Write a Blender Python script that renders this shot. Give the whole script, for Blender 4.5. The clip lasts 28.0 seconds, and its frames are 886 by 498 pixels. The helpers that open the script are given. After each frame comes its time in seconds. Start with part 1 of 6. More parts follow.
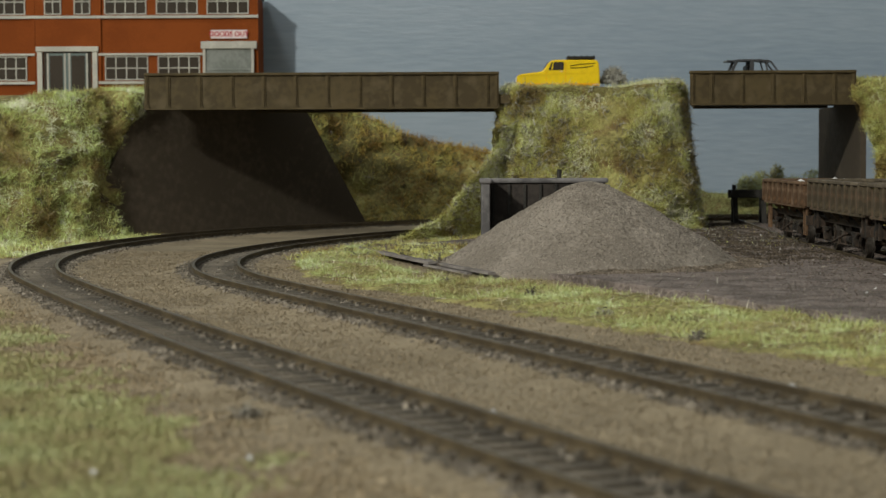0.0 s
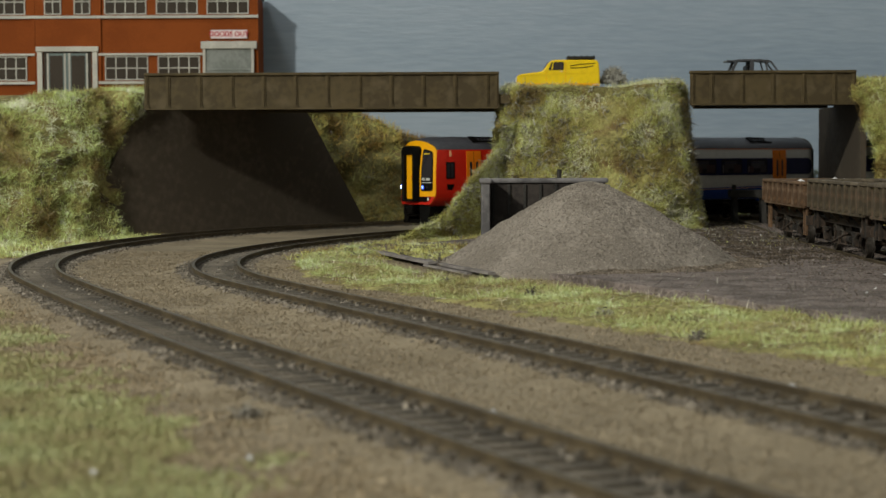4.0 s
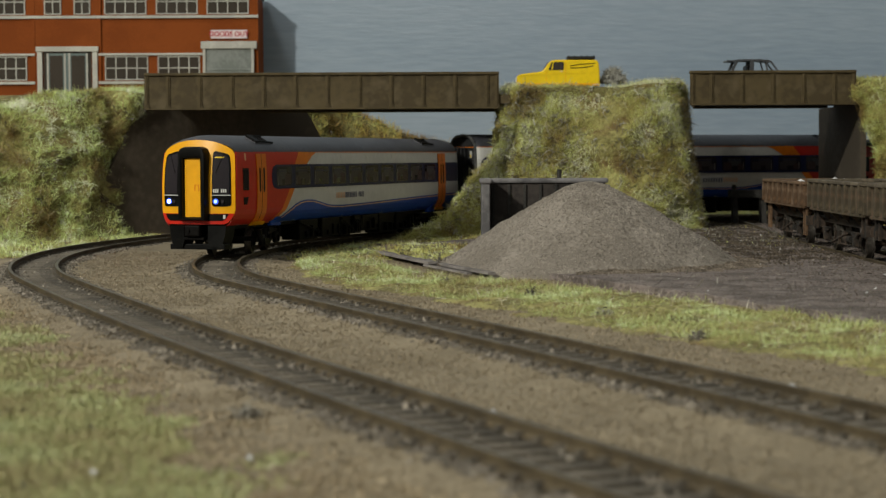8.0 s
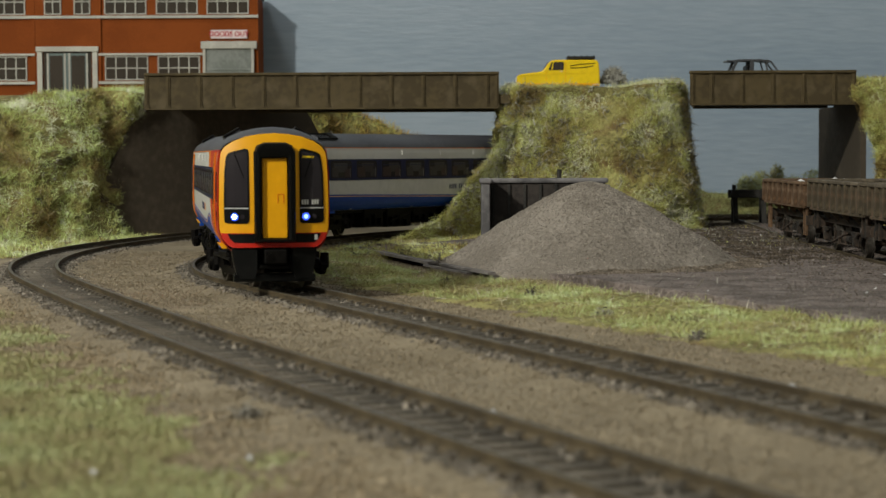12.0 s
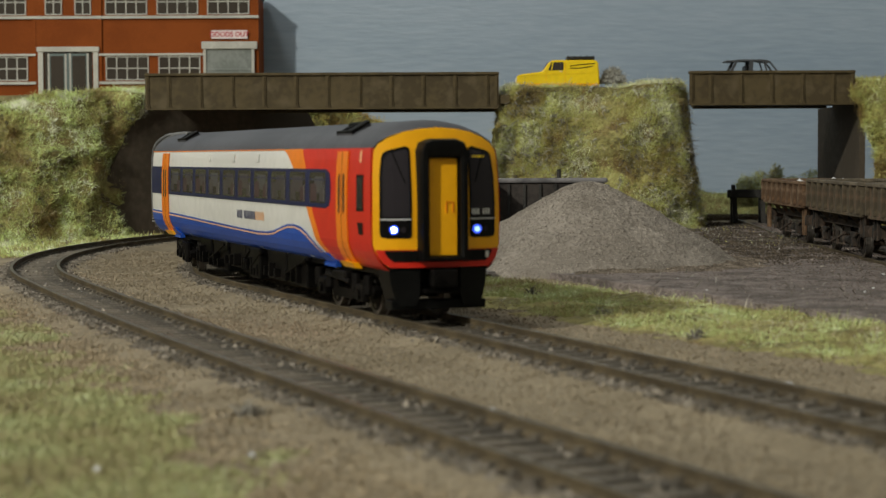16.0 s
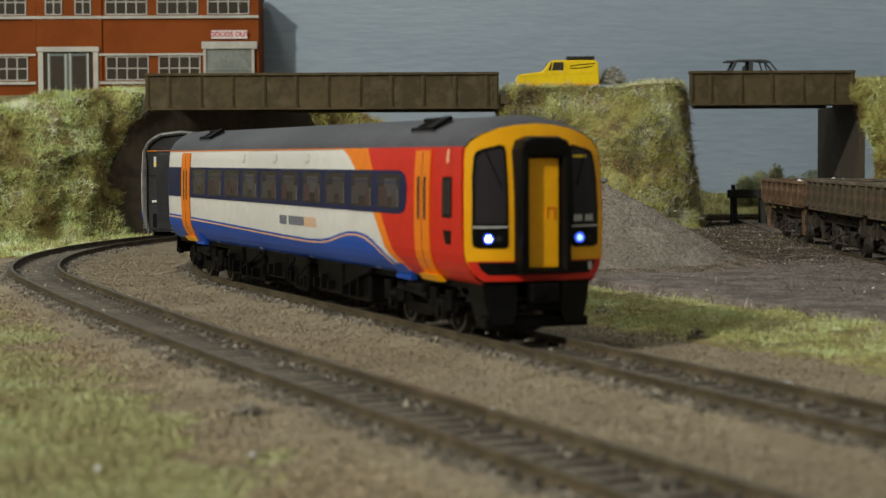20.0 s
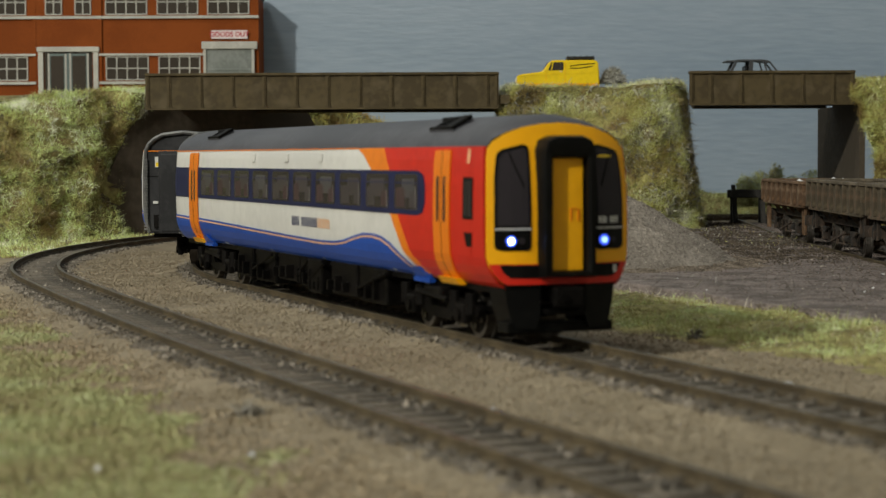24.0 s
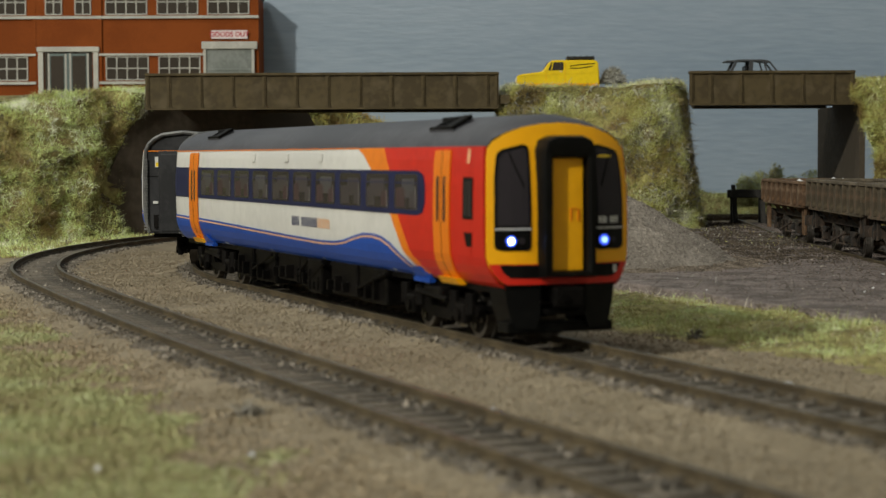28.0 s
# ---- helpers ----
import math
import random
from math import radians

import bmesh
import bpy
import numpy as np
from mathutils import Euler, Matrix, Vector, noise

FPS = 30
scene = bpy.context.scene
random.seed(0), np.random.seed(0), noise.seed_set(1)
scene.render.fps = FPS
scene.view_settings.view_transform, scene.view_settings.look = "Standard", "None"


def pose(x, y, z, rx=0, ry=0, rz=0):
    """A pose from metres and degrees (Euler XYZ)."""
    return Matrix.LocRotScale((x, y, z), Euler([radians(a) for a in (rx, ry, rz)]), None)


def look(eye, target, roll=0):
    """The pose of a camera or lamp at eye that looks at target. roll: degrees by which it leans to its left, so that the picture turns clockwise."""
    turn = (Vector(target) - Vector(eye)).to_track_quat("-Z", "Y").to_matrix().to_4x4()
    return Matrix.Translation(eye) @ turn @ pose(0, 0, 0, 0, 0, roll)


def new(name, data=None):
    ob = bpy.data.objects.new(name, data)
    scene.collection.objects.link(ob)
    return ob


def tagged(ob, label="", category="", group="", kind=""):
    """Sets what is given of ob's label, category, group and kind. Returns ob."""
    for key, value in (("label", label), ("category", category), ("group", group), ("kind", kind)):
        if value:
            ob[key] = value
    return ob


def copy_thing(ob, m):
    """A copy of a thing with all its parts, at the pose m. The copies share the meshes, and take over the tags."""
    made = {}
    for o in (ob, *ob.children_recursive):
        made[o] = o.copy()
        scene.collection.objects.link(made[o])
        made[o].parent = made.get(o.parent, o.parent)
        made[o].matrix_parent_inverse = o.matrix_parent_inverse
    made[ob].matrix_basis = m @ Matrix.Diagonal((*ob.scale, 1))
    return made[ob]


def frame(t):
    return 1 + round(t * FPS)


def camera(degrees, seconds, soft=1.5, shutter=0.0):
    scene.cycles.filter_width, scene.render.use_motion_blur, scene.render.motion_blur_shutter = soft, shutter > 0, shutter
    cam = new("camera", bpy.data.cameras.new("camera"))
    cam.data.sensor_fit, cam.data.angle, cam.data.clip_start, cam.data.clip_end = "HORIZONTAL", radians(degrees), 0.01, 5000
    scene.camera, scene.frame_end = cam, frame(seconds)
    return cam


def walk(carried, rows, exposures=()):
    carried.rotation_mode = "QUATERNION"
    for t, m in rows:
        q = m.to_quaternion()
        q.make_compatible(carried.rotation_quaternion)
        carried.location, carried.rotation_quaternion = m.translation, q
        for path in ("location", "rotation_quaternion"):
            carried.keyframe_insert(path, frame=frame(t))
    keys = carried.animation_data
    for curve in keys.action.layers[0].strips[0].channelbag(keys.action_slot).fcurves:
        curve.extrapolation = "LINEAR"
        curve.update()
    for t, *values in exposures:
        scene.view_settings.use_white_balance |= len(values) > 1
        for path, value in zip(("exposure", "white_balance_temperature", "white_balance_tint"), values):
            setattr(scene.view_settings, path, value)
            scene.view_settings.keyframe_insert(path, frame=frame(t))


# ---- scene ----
import functools

MM = 0.001  # the place is a 1:76 model railway; all plans below are in millimetres

# ---- camera ----
cam = camera(25.77, 28.0, soft=1.3)
cam.data.dof.use_dof = True  # a small lens close to the model: the foreground falls out of focus
cam.data.dof.focus_distance, cam.data.dof.aperture_fstop = 0.81, 45.0


def eye_pose(back):
    return pose(0, -back * MM, 43.05 * MM, 90 - 2.776, 0, 0) @ pose(0, 0, 0, 0, 0, -0.262)


walk(cam, [(0.0, eye_pose(-2.5)), (15.0, eye_pose(-2.5)), (16.2, eye_pose(0.7)), (28.0, eye_pose(0.7))])

# ---- light: a lamp far off at the front, one over the layout, and the hall's soft ceiling light ----
world = bpy.data.worlds.new("hall")
scene.world = world
world.use_nodes = True
world.node_tree.nodes["Background"].inputs["Color"].default_value = (0.885, 0.93, 0.885, 1)
world.node_tree.nodes["Background"].inputs["Strength"].default_value = 0.335


def lamp(name, eye, target, size, power, colour):
    data = bpy.data.lights.new(name, "AREA")
    data.shape, data.size, data.energy, data.color = "DISK", size, power, colour
    ob = new(name, data)
    ob.matrix_world = look([v * MM for v in eye], [v * MM for v in target])
    return ob


lamp("layout_lamp", (-1300, -900, 1110), (0, 900, 0), 0.12, 38.0, (1.0, 0.985, 0.86))
lamp("ceiling_lamp", (-470, 640, 1050), (0, 700, 0), 0.2, 2.9, (1.0, 0.985, 0.88))
scene.view_settings.exposure = -0.13

# ---- materials ----
def nodes_of(name):
    m = bpy.data.materials.new(name)
    m.use_nodes = True
    return m, m.node_tree.nodes, m.node_tree.links, m.node_tree.nodes["Principled BSDF"]


def surface(name, a, b, fine=900.0, coarse=60.0, rough=0.8, bump=0.3, depth=0.0003, metal=0.0, stretch=(1, 1, 1), c=None,
            per="none", spread=0.25, spec=0.5, cover=(0.42, 0.62), coat=0.0):
    """A surface of two colours mixed by fine grain and coarse stains; per: 'object' or 'island' shifts the tone of each piece."""
    m, n, l, p = nodes_of(name)
    co = n.new("ShaderNodeTexCoord")
    mp = n.new("ShaderNodeMapping")
    mp.inputs["Scale"].default_value = stretch
    l.new(co.outputs["Object"], mp.inputs["Vector"])
    t1, t2 = n.new("ShaderNodeTexNoise"), n.new("ShaderNodeTexNoise")
    for t, s, d in ((t1, fine, 3), (t2, coarse, 4)):
        t.inputs["Scale"].default_value, t.inputs["Detail"].default_value = s, d
        l.new(mp.outputs["Vector"], t.inputs["Vector"])
    r1 = n.new("ShaderNodeValToRGB")
    r1.color_ramp.elements[0].position, r1.color_ramp.elements[1].position = cover
    r1.color_ramp.elements[0].color, r1.color_ramp.elements[1].color = (*a, 1), (*b, 1)
    mid = n.new("ShaderNodeMath")
    mid.operation = "MULTIPLY_ADD"
    mid.inputs[1].default_value, mid.inputs[2].default_value = 0.55, 0.225
    add = n.new("ShaderNodeMath")
    add.operation = "MULTIPLY_ADD"
    add.inputs[1].default_value = 0.45
    l.new(t1.outputs["Fac"], mid.inputs[0])
    half = n.new("ShaderNodeMath")
    half.operation = "SUBTRACT"
    half.inputs[1].default_value = 0.5
    l.new(t2.outputs["Fac"], half.inputs[0])
    dbl = n.new("ShaderNodeMath")
    dbl.operation = "MULTIPLY_ADD"
    dbl.inputs[1].default_value = 0.9
    l.new(half.outputs[0], dbl.inputs[0])
    l.new(mid.outputs[0], dbl.inputs[2])
    l.new(dbl.outputs[0], r1.inputs["Fac"])
    out = r1.outputs["Color"]
    if c:
        r2 = n.new("ShaderNodeValToRGB")
        r2.color_ramp.elements[0].position, r2.color_ramp.elements[1].position = 0.52, 0.66
        t3 = n.new("ShaderNodeTexNoise")
        t3.inputs["Scale"].default_value, t3.inputs["Detail"].default_value = coarse * 2.3, 5
        l.new(mp.outputs["Vector"], t3.inputs["Vector"])
        l.new(t3.outputs["Fac"], r2.inputs["Fac"])
        mx = n.new("ShaderNodeMix")
        mx.data_type = "RGBA"
        mx.inputs[7].default_value = (*c, 1)
        l.new(r2.outputs["Color"], mx.inputs[0])
        l.new(out, mx.inputs[6])
        out = mx.outputs[2]
    if per != "none":
        g = n.new("ShaderNodeObjectInfo" if per == "object" else "ShaderNodeNewGeometry")
        hs = n.new("ShaderNodeHueSaturation")
        mr = n.new("ShaderNodeMapRange")
        mr.inputs["To Min"].default_value, mr.inputs["To Max"].default_value = 1 - spread, 1 + spread
        l.new(g.outputs["Random" if per == "object" else "Random Per Island"], mr.inputs["Value"])
        l.new(mr.outputs["Result"], hs.inputs["Value"])
        l.new(out, hs.inputs["Color"])
        out = hs.outputs["Color"]
    l.new(out, p.inputs["Base Color"])
    p.inputs["Roughness"].default_value, p.inputs["Metallic"].default_value = rough, metal
    p.inputs["Specular IOR Level"].default_value = spec
    p.inputs["Coat Weight"].default_value = coat
    if bump:
        bp = n.new("ShaderNodeBump")
        bp.inputs["Strength"].default_value, bp.inputs["Distance"].default_value = bump, depth
        l.new(t1.outputs["Fac"], bp.inputs["Height"])
        l.new(bp.outputs["Normal"], p.inputs["Normal"])
    return m


def fibre(name, colours, rough=0.55, patchy=2.6):
    """Static-grass fibres: each takes one of the colours by chance."""
    m, n, l, p = nodes_of(name)
    g = n.new("ShaderNodeNewGeometry")
    co = n.new("ShaderNodeTexCoord")
    t = n.new("ShaderNodeTexNoise")
    t.inputs["Scale"].default_value, t.inputs["Detail"].default_value = 45.0, 3
    l.new(co.outputs["Object"], t.inputs["Vector"])
    ma = n.new("ShaderNodeMath")
    ma.operation = "MULTIPLY_ADD"
    ma.inputs[1].default_value, ma.inputs[2].default_value = patchy, 0.25 - patchy / 2
    l.new(t.outputs["Fac"], ma.inputs[0])
    mb = n.new("ShaderNodeMath")
    mb.operation = "MULTIPLY_ADD"
    mb.inputs[1].default_value = 0.5
    l.new(g.outputs["Random Per Island"], mb.inputs[0])
    l.new(ma.outputs[0], mb.inputs[2])
    r = n.new("ShaderNodeValToRGB")
    while len(r.color_ramp.elements) < len(colours):
        r.color_ramp.elements.new(0.5)
    for i, (e, col) in enumerate(zip(r.color_ramp.elements, colours)):
        e.position, e.color = i / (len(colours) - 1), (*col, 1)
    l.new(mb.outputs[0], r.inputs["Fac"])
    l.new(r.outputs["Color"], p.inputs["Base Color"])
    p.inputs["Roughness"].default_value = rough
    return m


def plain(name, col, rough=0.4, metal=0.0, coat=0.0, spec=0.5):
    return surface(name, [v * 0.93 for v in col], [min(1, v * 1.05) for v in col], 500, 40, rough, 0.05, 0.00005, metal, coat=coat, spec=spec)


def glow(name, col, power):
    m, n, l, p = nodes_of(name)
    p.inputs["Base Color"].default_value = (*col, 1)
    p.inputs["Emission Color"].default_value, p.inputs["Emission Strength"].default_value = (*col, 1), power
    return m


SAND = surface("sandy_ballast", (0.190, 0.153, 0.100), (0.290, 0.238, 0.162), 620, 26, 0.95, 0.5, 0.0006, c=(0.235, 0.191, 0.128))
GRIT = surface("ballast_grit", (0.215, 0.175, 0.120), (0.290, 0.238, 0.168), 900, 90, 0.95, 0.3, per="island", spread=0.14)
CHIPS = surface("grey_ballast", (0.135, 0.116, 0.094), (0.255, 0.222, 0.182), 900, 90, 0.95, 0.3, per="island", spread=0.35)
SAWDUST = fibre("ground_scatter", [(0.20, 0.158, 0.10), (0.25, 0.203, 0.135), (0.29, 0.24, 0.165), (0.36, 0.30, 0.22)], 0.8, 1.8)
TANDUST = fibre("tan_dressing", [(0.26, 0.20, 0.125), (0.34, 0.27, 0.175), (0.41, 0.33, 0.22), (0.48, 0.40, 0.28)], 0.9, 1.6)
TRACKBED = surface("trackbed_grime", (0.088, 0.071, 0.051), (0.178, 0.146, 0.104), 520, 40, 0.9, 0.8, 0.0008)
SLEEPER = surface("sleeper_plastic", (0.076, 0.064, 0.049), (0.142, 0.12, 0.092), 700, 120, 0.75, 0.4, per="object", spread=0.25)
RAIL_SIDE = surface("rusty_rail", (0.055, 0.040, 0.021), (0.108, 0.080, 0.044), 900, 90, 0.7, 0.3, 0.0002)
RAIL_TOP = surface("rail_head", (0.085, 0.070, 0.048), (0.15, 0.126, 0.09), 900, 120, 0.42, 0.1, 0.0001, metal=0.3)
EARTH = surface("bank_earth", (0.17, 0.15, 0.055), (0.38, 0.35, 0.13), 420, 40, 0.95, 1.0, 0.002, c=(0.20, 0.14, 0.055))
GRASS = fibre("grass_fibre", [(0.20, 0.12, 0.04), (0.37, 0.24, 0.07), (0.42, 0.36, 0.10), (0.47, 0.46, 0.13), (0.58, 0.66, 0.20), (0.82, 0.84, 0.50)])
# pale fibre tips; the near-white end also puts white glints into the colour
BANKGRASS = fibre("pale_grass_fibre", [(0.26, 0.18, 0.06), (0.43, 0.39, 0.13), (0.53, 0.59, 0.20), (0.63, 0.74, 0.29), (0.78, 0.90, 0.44), (0.97, 0.98, 0.82)], 0.45, 3.4)
MOUNDGRASS = fibre("yellow_grass_fibre", [(0.20, 0.13, 0.045), (0.38, 0.29, 0.085), (0.47, 0.43, 0.13), (0.54, 0.54, 0.17), (0.63, 0.70, 0.25), (0.88, 0.88, 0.60)], 0.45, 3.3)
FRONTGRASS = fibre("olive_grass_fibre", [(0.31, 0.255, 0.13), (0.345, 0.31, 0.15), (0.37, 0.365, 0.17), (0.40, 0.425, 0.20), (0.50, 0.54, 0.31)], 0.7, 1.7)
SAGE = fibre("sage_bush_fibre", [(0.15, 0.13, 0.055), (0.28, 0.27, 0.10), (0.36, 0.39, 0.16), (0.45, 0.50, 0.23), (0.60, 0.64, 0.38)], 0.6, 2.4)
TWIGS = fibre("grey_twigs", [(0.10, 0.092, 0.075), (0.26, 0.25, 0.21), (0.50, 0.485, 0.43), (0.74, 0.73, 0.68)], 0.6, 1.2)
BACKGRASS = fibre("dry_grass_fibre", [(0.20, 0.12, 0.04), (0.42, 0.27, 0.07), (0.56, 0.41, 0.10), (0.56, 0.52, 0.15), (0.64, 0.70, 0.26)])
VERGE = fibre("verge_fibre", [(0.28, 0.225, 0.10), (0.38, 0.345, 0.14), (0.44, 0.46, 0.18), (0.50, 0.59, 0.25), (0.70, 0.78, 0.47)])
STRAW = fibre("straw_fibre", [(0.34, 0.29, 0.17), (0.52, 0.47, 0.33), (0.68, 0.65, 0.55)], 0.35)
SCRUB = fibre("dark_scrub", [(0.035, 0.03, 0.02), (0.10, 0.09, 0.07), (0.20, 0.18, 0.15), (0.42, 0.40, 0.36)], 0.7)
GRAVEL = surface("heap_gravel", (0.192, 0.165, 0.138), (0.288, 0.252, 0.216), 560, 35, 0.95, 1.0, 0.0012)
STONE = surface("gravel_grain", (0.208, 0.180, 0.152), (0.31, 0.276, 0.238), 900, 150, 0.85, 0.2, per="island", spread=0.34)
SPILL = surface("spilled_dirt", (0.105, 0.082, 0.060), (0.195, 0.158, 0.122), 520, 50, 0.95, 1.0, 0.0012)
SPILLGRIT = surface("spilled_grit", (0.11, 0.086, 0.064), (0.25, 0.205, 0.165), 900, 150, 0.9, 0.2, per="island", spread=0.4)
YARD = surface("yard_dirt", (0.100, 0.080, 0.071), (0.222, 0.182, 0.166), 620, 55, 0.8, 1.0, 0.0014, c=(0.225, 0.19, 0.176))
YARDGRIT = surface("yard_grit", (0.085, 0.064, 0.052), (0.22, 0.178, 0.158), 900, 150, 0.9, 0.2, per="island", spread=0.4)
GIRDER = surface("girder_paint", (0.052, 0.035, 0.011), (0.080, 0.056, 0.020), 300, 40, 0.75, 0.3, 0.0003, c=(0.096, 0.071, 0.034))
ROADTOP = surface("road_grey", (0.09, 0.088, 0.085), (0.15, 0.145, 0.14), 700, 40, 0.9, 0.4)
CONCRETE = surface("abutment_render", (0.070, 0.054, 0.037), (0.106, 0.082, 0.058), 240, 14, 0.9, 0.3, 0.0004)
SKY = surface("painted_sky", (0.250, 0.320, 0.408), (0.326, 0.390, 0.478), 220, 7, 0.5, 0.5, 0.0006, stretch=(0.25, 1, 1.6), cover=(0.3, 0.7))
BRICK = surface("printed_brick", (0.196, 0.047, 0.009), (0.245, 0.061, 0.012), 1500, 30, 0.7, 0.15, 0.0002, spec=0.1)
TRIM = surface("white_trim", (0.43, 0.415, 0.385), (0.52, 0.505, 0.465), 600, 60, 0.6, 0.1, spec=0.2)
PANE = plain("dark_pane", (0.052, 0.042, 0.034), 0.15, spec=0.25)
SHUTTER = surface("grey_shutter", (0.15, 0.165, 0.155), (0.21, 0.225, 0.215), 500, 50, 0.5, 0.1)
SIGNRED = plain("sign_red", (0.45, 0.03, 0.05), 0.6)
SIGNPINK = plain("sign_white", (0.72, 0.62, 0.62), 0.6)
DOORGREEN = plain("door_grey_green", (0.10, 0.14, 0.14), 0.4)
ROOFING = surface("flat_roof_felt", (0.07, 0.07, 0.07), (0.12, 0.12, 0.12), 500, 40, 0.9, 0.3)
TARRED = surface("tarred_timber", (0.022, 0.017, 0.015), (0.050, 0.040, 0.035), 400, 70, 0.8, 0.5, 0.0004)
STRIPWOOD = surface("dark_strip_timber", (0.12, 0.106, 0.10), (0.225, 0.203, 0.192), 300, 60, 0.85, 0.5, 0.0004, stretch=(0.3, 1, 1))
GREYTIMBER = surface("weathered_timber", (0.10, 0.095, 0.10), (0.20, 0.19, 0.195), 300, 60, 0.85, 0.5, 0.0004, stretch=(1, 0.3, 1))
BLACKWOOD = surface("black_timber", (0.012, 0.011, 0.010), (0.04, 0.036, 0.032), 500, 70, 0.8, 0.4)
WHITE = surface("train_white", (0.59, 0.582, 0.56), (0.66, 0.65, 0.625), 300, 25, 0.36, 0.03, 0.00004, spec=0.32)
BLUE = surface("train_blue", (0.012, 0.062, 0.33), (0.016, 0.074, 0.38), 300, 25, 0.36, 0.03, 0.00004, spec=0.2)
NAVY = surface("train_navy", (0.011, 0.014, 0.055), (0.014, 0.018, 0.066), 300, 25, 0.36, 0.03, 0.00004, spec=0.14)
RED = surface("train_red", (0.52, 0.018, 0.008), (0.60, 0.022, 0.010), 300, 25, 0.36, 0.03, 0.00004, spec=0.32)
ORANGE = surface("train_orange", (0.70, 0.175, 0.006), (0.78, 0.205, 0.008), 300, 25, 0.36, 0.03, 0.00004, spec=0.32)
YELLOW = surface("train_yellow", (0.83, 0.385, 0.004), (0.90, 0.43, 0.005), 300, 25, 0.36, 0.03, 0.00004, spec=0.32)
TRAINROOF = surface("train_roof_grey", (0.056, 0.057, 0.068), (0.080, 0.081, 0.094), 400, 30, 0.5, 0.06, 0.00005)
BLACK = surface("train_black", (0.003, 0.003, 0.003), (0.006, 0.006, 0.0055), 500, 60, 0.42, 0.1, 0.0001, spec=0.12)
GLASS = plain("train_glazing", (0.030, 0.026, 0.030), 0.12, spec=0.14)
# saloon tones, with the panes' dull mauve reflections mixed into the colour
SEATS = plain("dim_interior", (0.052, 0.044, 0.048), 0.3, spec=0.14)
SEATRED = plain("red_seat_cloth", (0.058, 0.036, 0.037), 0.4, spec=0.14)
FARPANE = plain("far_side_window", (0.066, 0.063, 0.068), 0.3, spec=0.14)
BLIND = plain("pale_table_edge", (0.19, 0.175, 0.17), 0.3, spec=0.14)
UNDER = surface("underframe_black", (0.0025, 0.0022, 0.002), (0.007, 0.006, 0.0055), 500, 80, 0.5, 0.2, spec=0.07)
STEEL = surface("wheel_steel", (0.09, 0.08, 0.07), (0.2, 0.18, 0.16), 600, 80, 0.4, 0.1, metal=0.8)
CHROME = plain("bright_trim", (0.6, 0.6, 0.6), 0.3)
LAMPGLOW = glow("headlamp_glow", (0.42, 0.56, 1.0), 16.0)
LAMPHALO = glow("headlamp_rim", (0.05, 0.12, 1.0), 0.9)
LAMPDIM = glow("headlamp_dim", (0.22, 0.38, 1.0), 3.2)
BLUEBAR = plain("navy_lettering", (0.03, 0.035, 0.10), 0.5)
PEACH = plain("peach_lettering", (0.75, 0.42, 0.22), 0.5)
PALEBAR = plain("pale_lettering", (0.62, 0.62, 0.6), 0.5)
GANGWAY = surface("gangway_grey", (0.022, 0.022, 0.024), (0.036, 0.036, 0.039), 400, 40, 0.6, 0.1, spec=0.15)
DARKDIRT = surface("dark_earth_bits", (0.045, 0.034, 0.024), (0.115, 0.088, 0.062), 900, 150, 0.95, 0.2, per="island", spread=0.4)
RUSTWAGON = surface("rust_wagon", (0.078, 0.042, 0.020), (0.155, 0.086, 0.043), 420, 60, 0.8, 0.3, 0.0003, c=(0.20, 0.135, 0.085))
OLIVEWAGON = surface("olive_wagon", (0.054, 0.041, 0.024), (0.112, 0.086, 0.052), 420, 60, 0.8, 0.3, 0.0003, c=(0.12, 0.075, 0.045))
RUSTRIM = surface("worn_rust_rim", (0.105, 0.062, 0.034), (0.195, 0.12, 0.07), 420, 60, 0.75, 0.3, 0.0003)
WAGONRIM = surface("worn_wagon_rim", (0.085, 0.068, 0.046), (0.165, 0.132, 0.092), 420, 60, 0.75, 0.3, 0.0003)
RIMSTEEL = surface("dull_bright_rim", (0.10, 0.10, 0.10), (0.18, 0.18, 0.175), 600, 80, 0.4, 0.1, metal=0.3)
WAGONUNDER = surface("rusty_underframe", (0.010, 0.008, 0.006), (0.056, 0.036, 0.024), 500, 90, 0.85, 0.4)
PALELOAD = surface("pale_load", (0.45, 0.45, 0.46), (0.8, 0.8, 0.8), 600, 90, 0.9, 0.4)
VANYELLOW = plain("van_yellow", (0.86, 0.60, 0.004), 0.35, coat=0.2)
CARGREY = plain("car_grey", (0.06, 0.062, 0.068), 0.35)
ROOMWALL = surface("hall_wall", (0.42, 0.41, 0.39), (0.5, 0.49, 0.47), 30, 2, 0.9, 0.1)


# ---- mesh tools (millimetres) ----
def part(name, bm, material, parent=None, label="", smooth=False):
    me = bpy.data.meshes.new(name)
    bm.to_mesh(me)
    bm.free()
    return link_mesh(name, me, material, parent, label, smooth)


def link_mesh(name, me, material, parent=None, label="", smooth=False):
    me.transform(Matrix.Scale(MM, 4))
    for m in material if isinstance(material, (list, tuple)) else (material,):
        me.materials.append(m)
    if smooth:
        me.polygons.foreach_set("use_smooth", [True] * len(me.polygons))
        me.set_sharp_from_angle(angle=radians(38))
    ob = new(name, me)
    if parent:
        ob.parent = parent
    return tagged(ob, label)


def again(ob, x, y, z, rx=0, ry=0, rz=0):
    """Another piece on the same mesh."""
    o = new(ob.name.split(".")[0], ob.data)
    o.parent = ob.parent
    o.matrix_basis = pose(x * MM, y * MM, z * MM, rx, ry, rz)
    return o


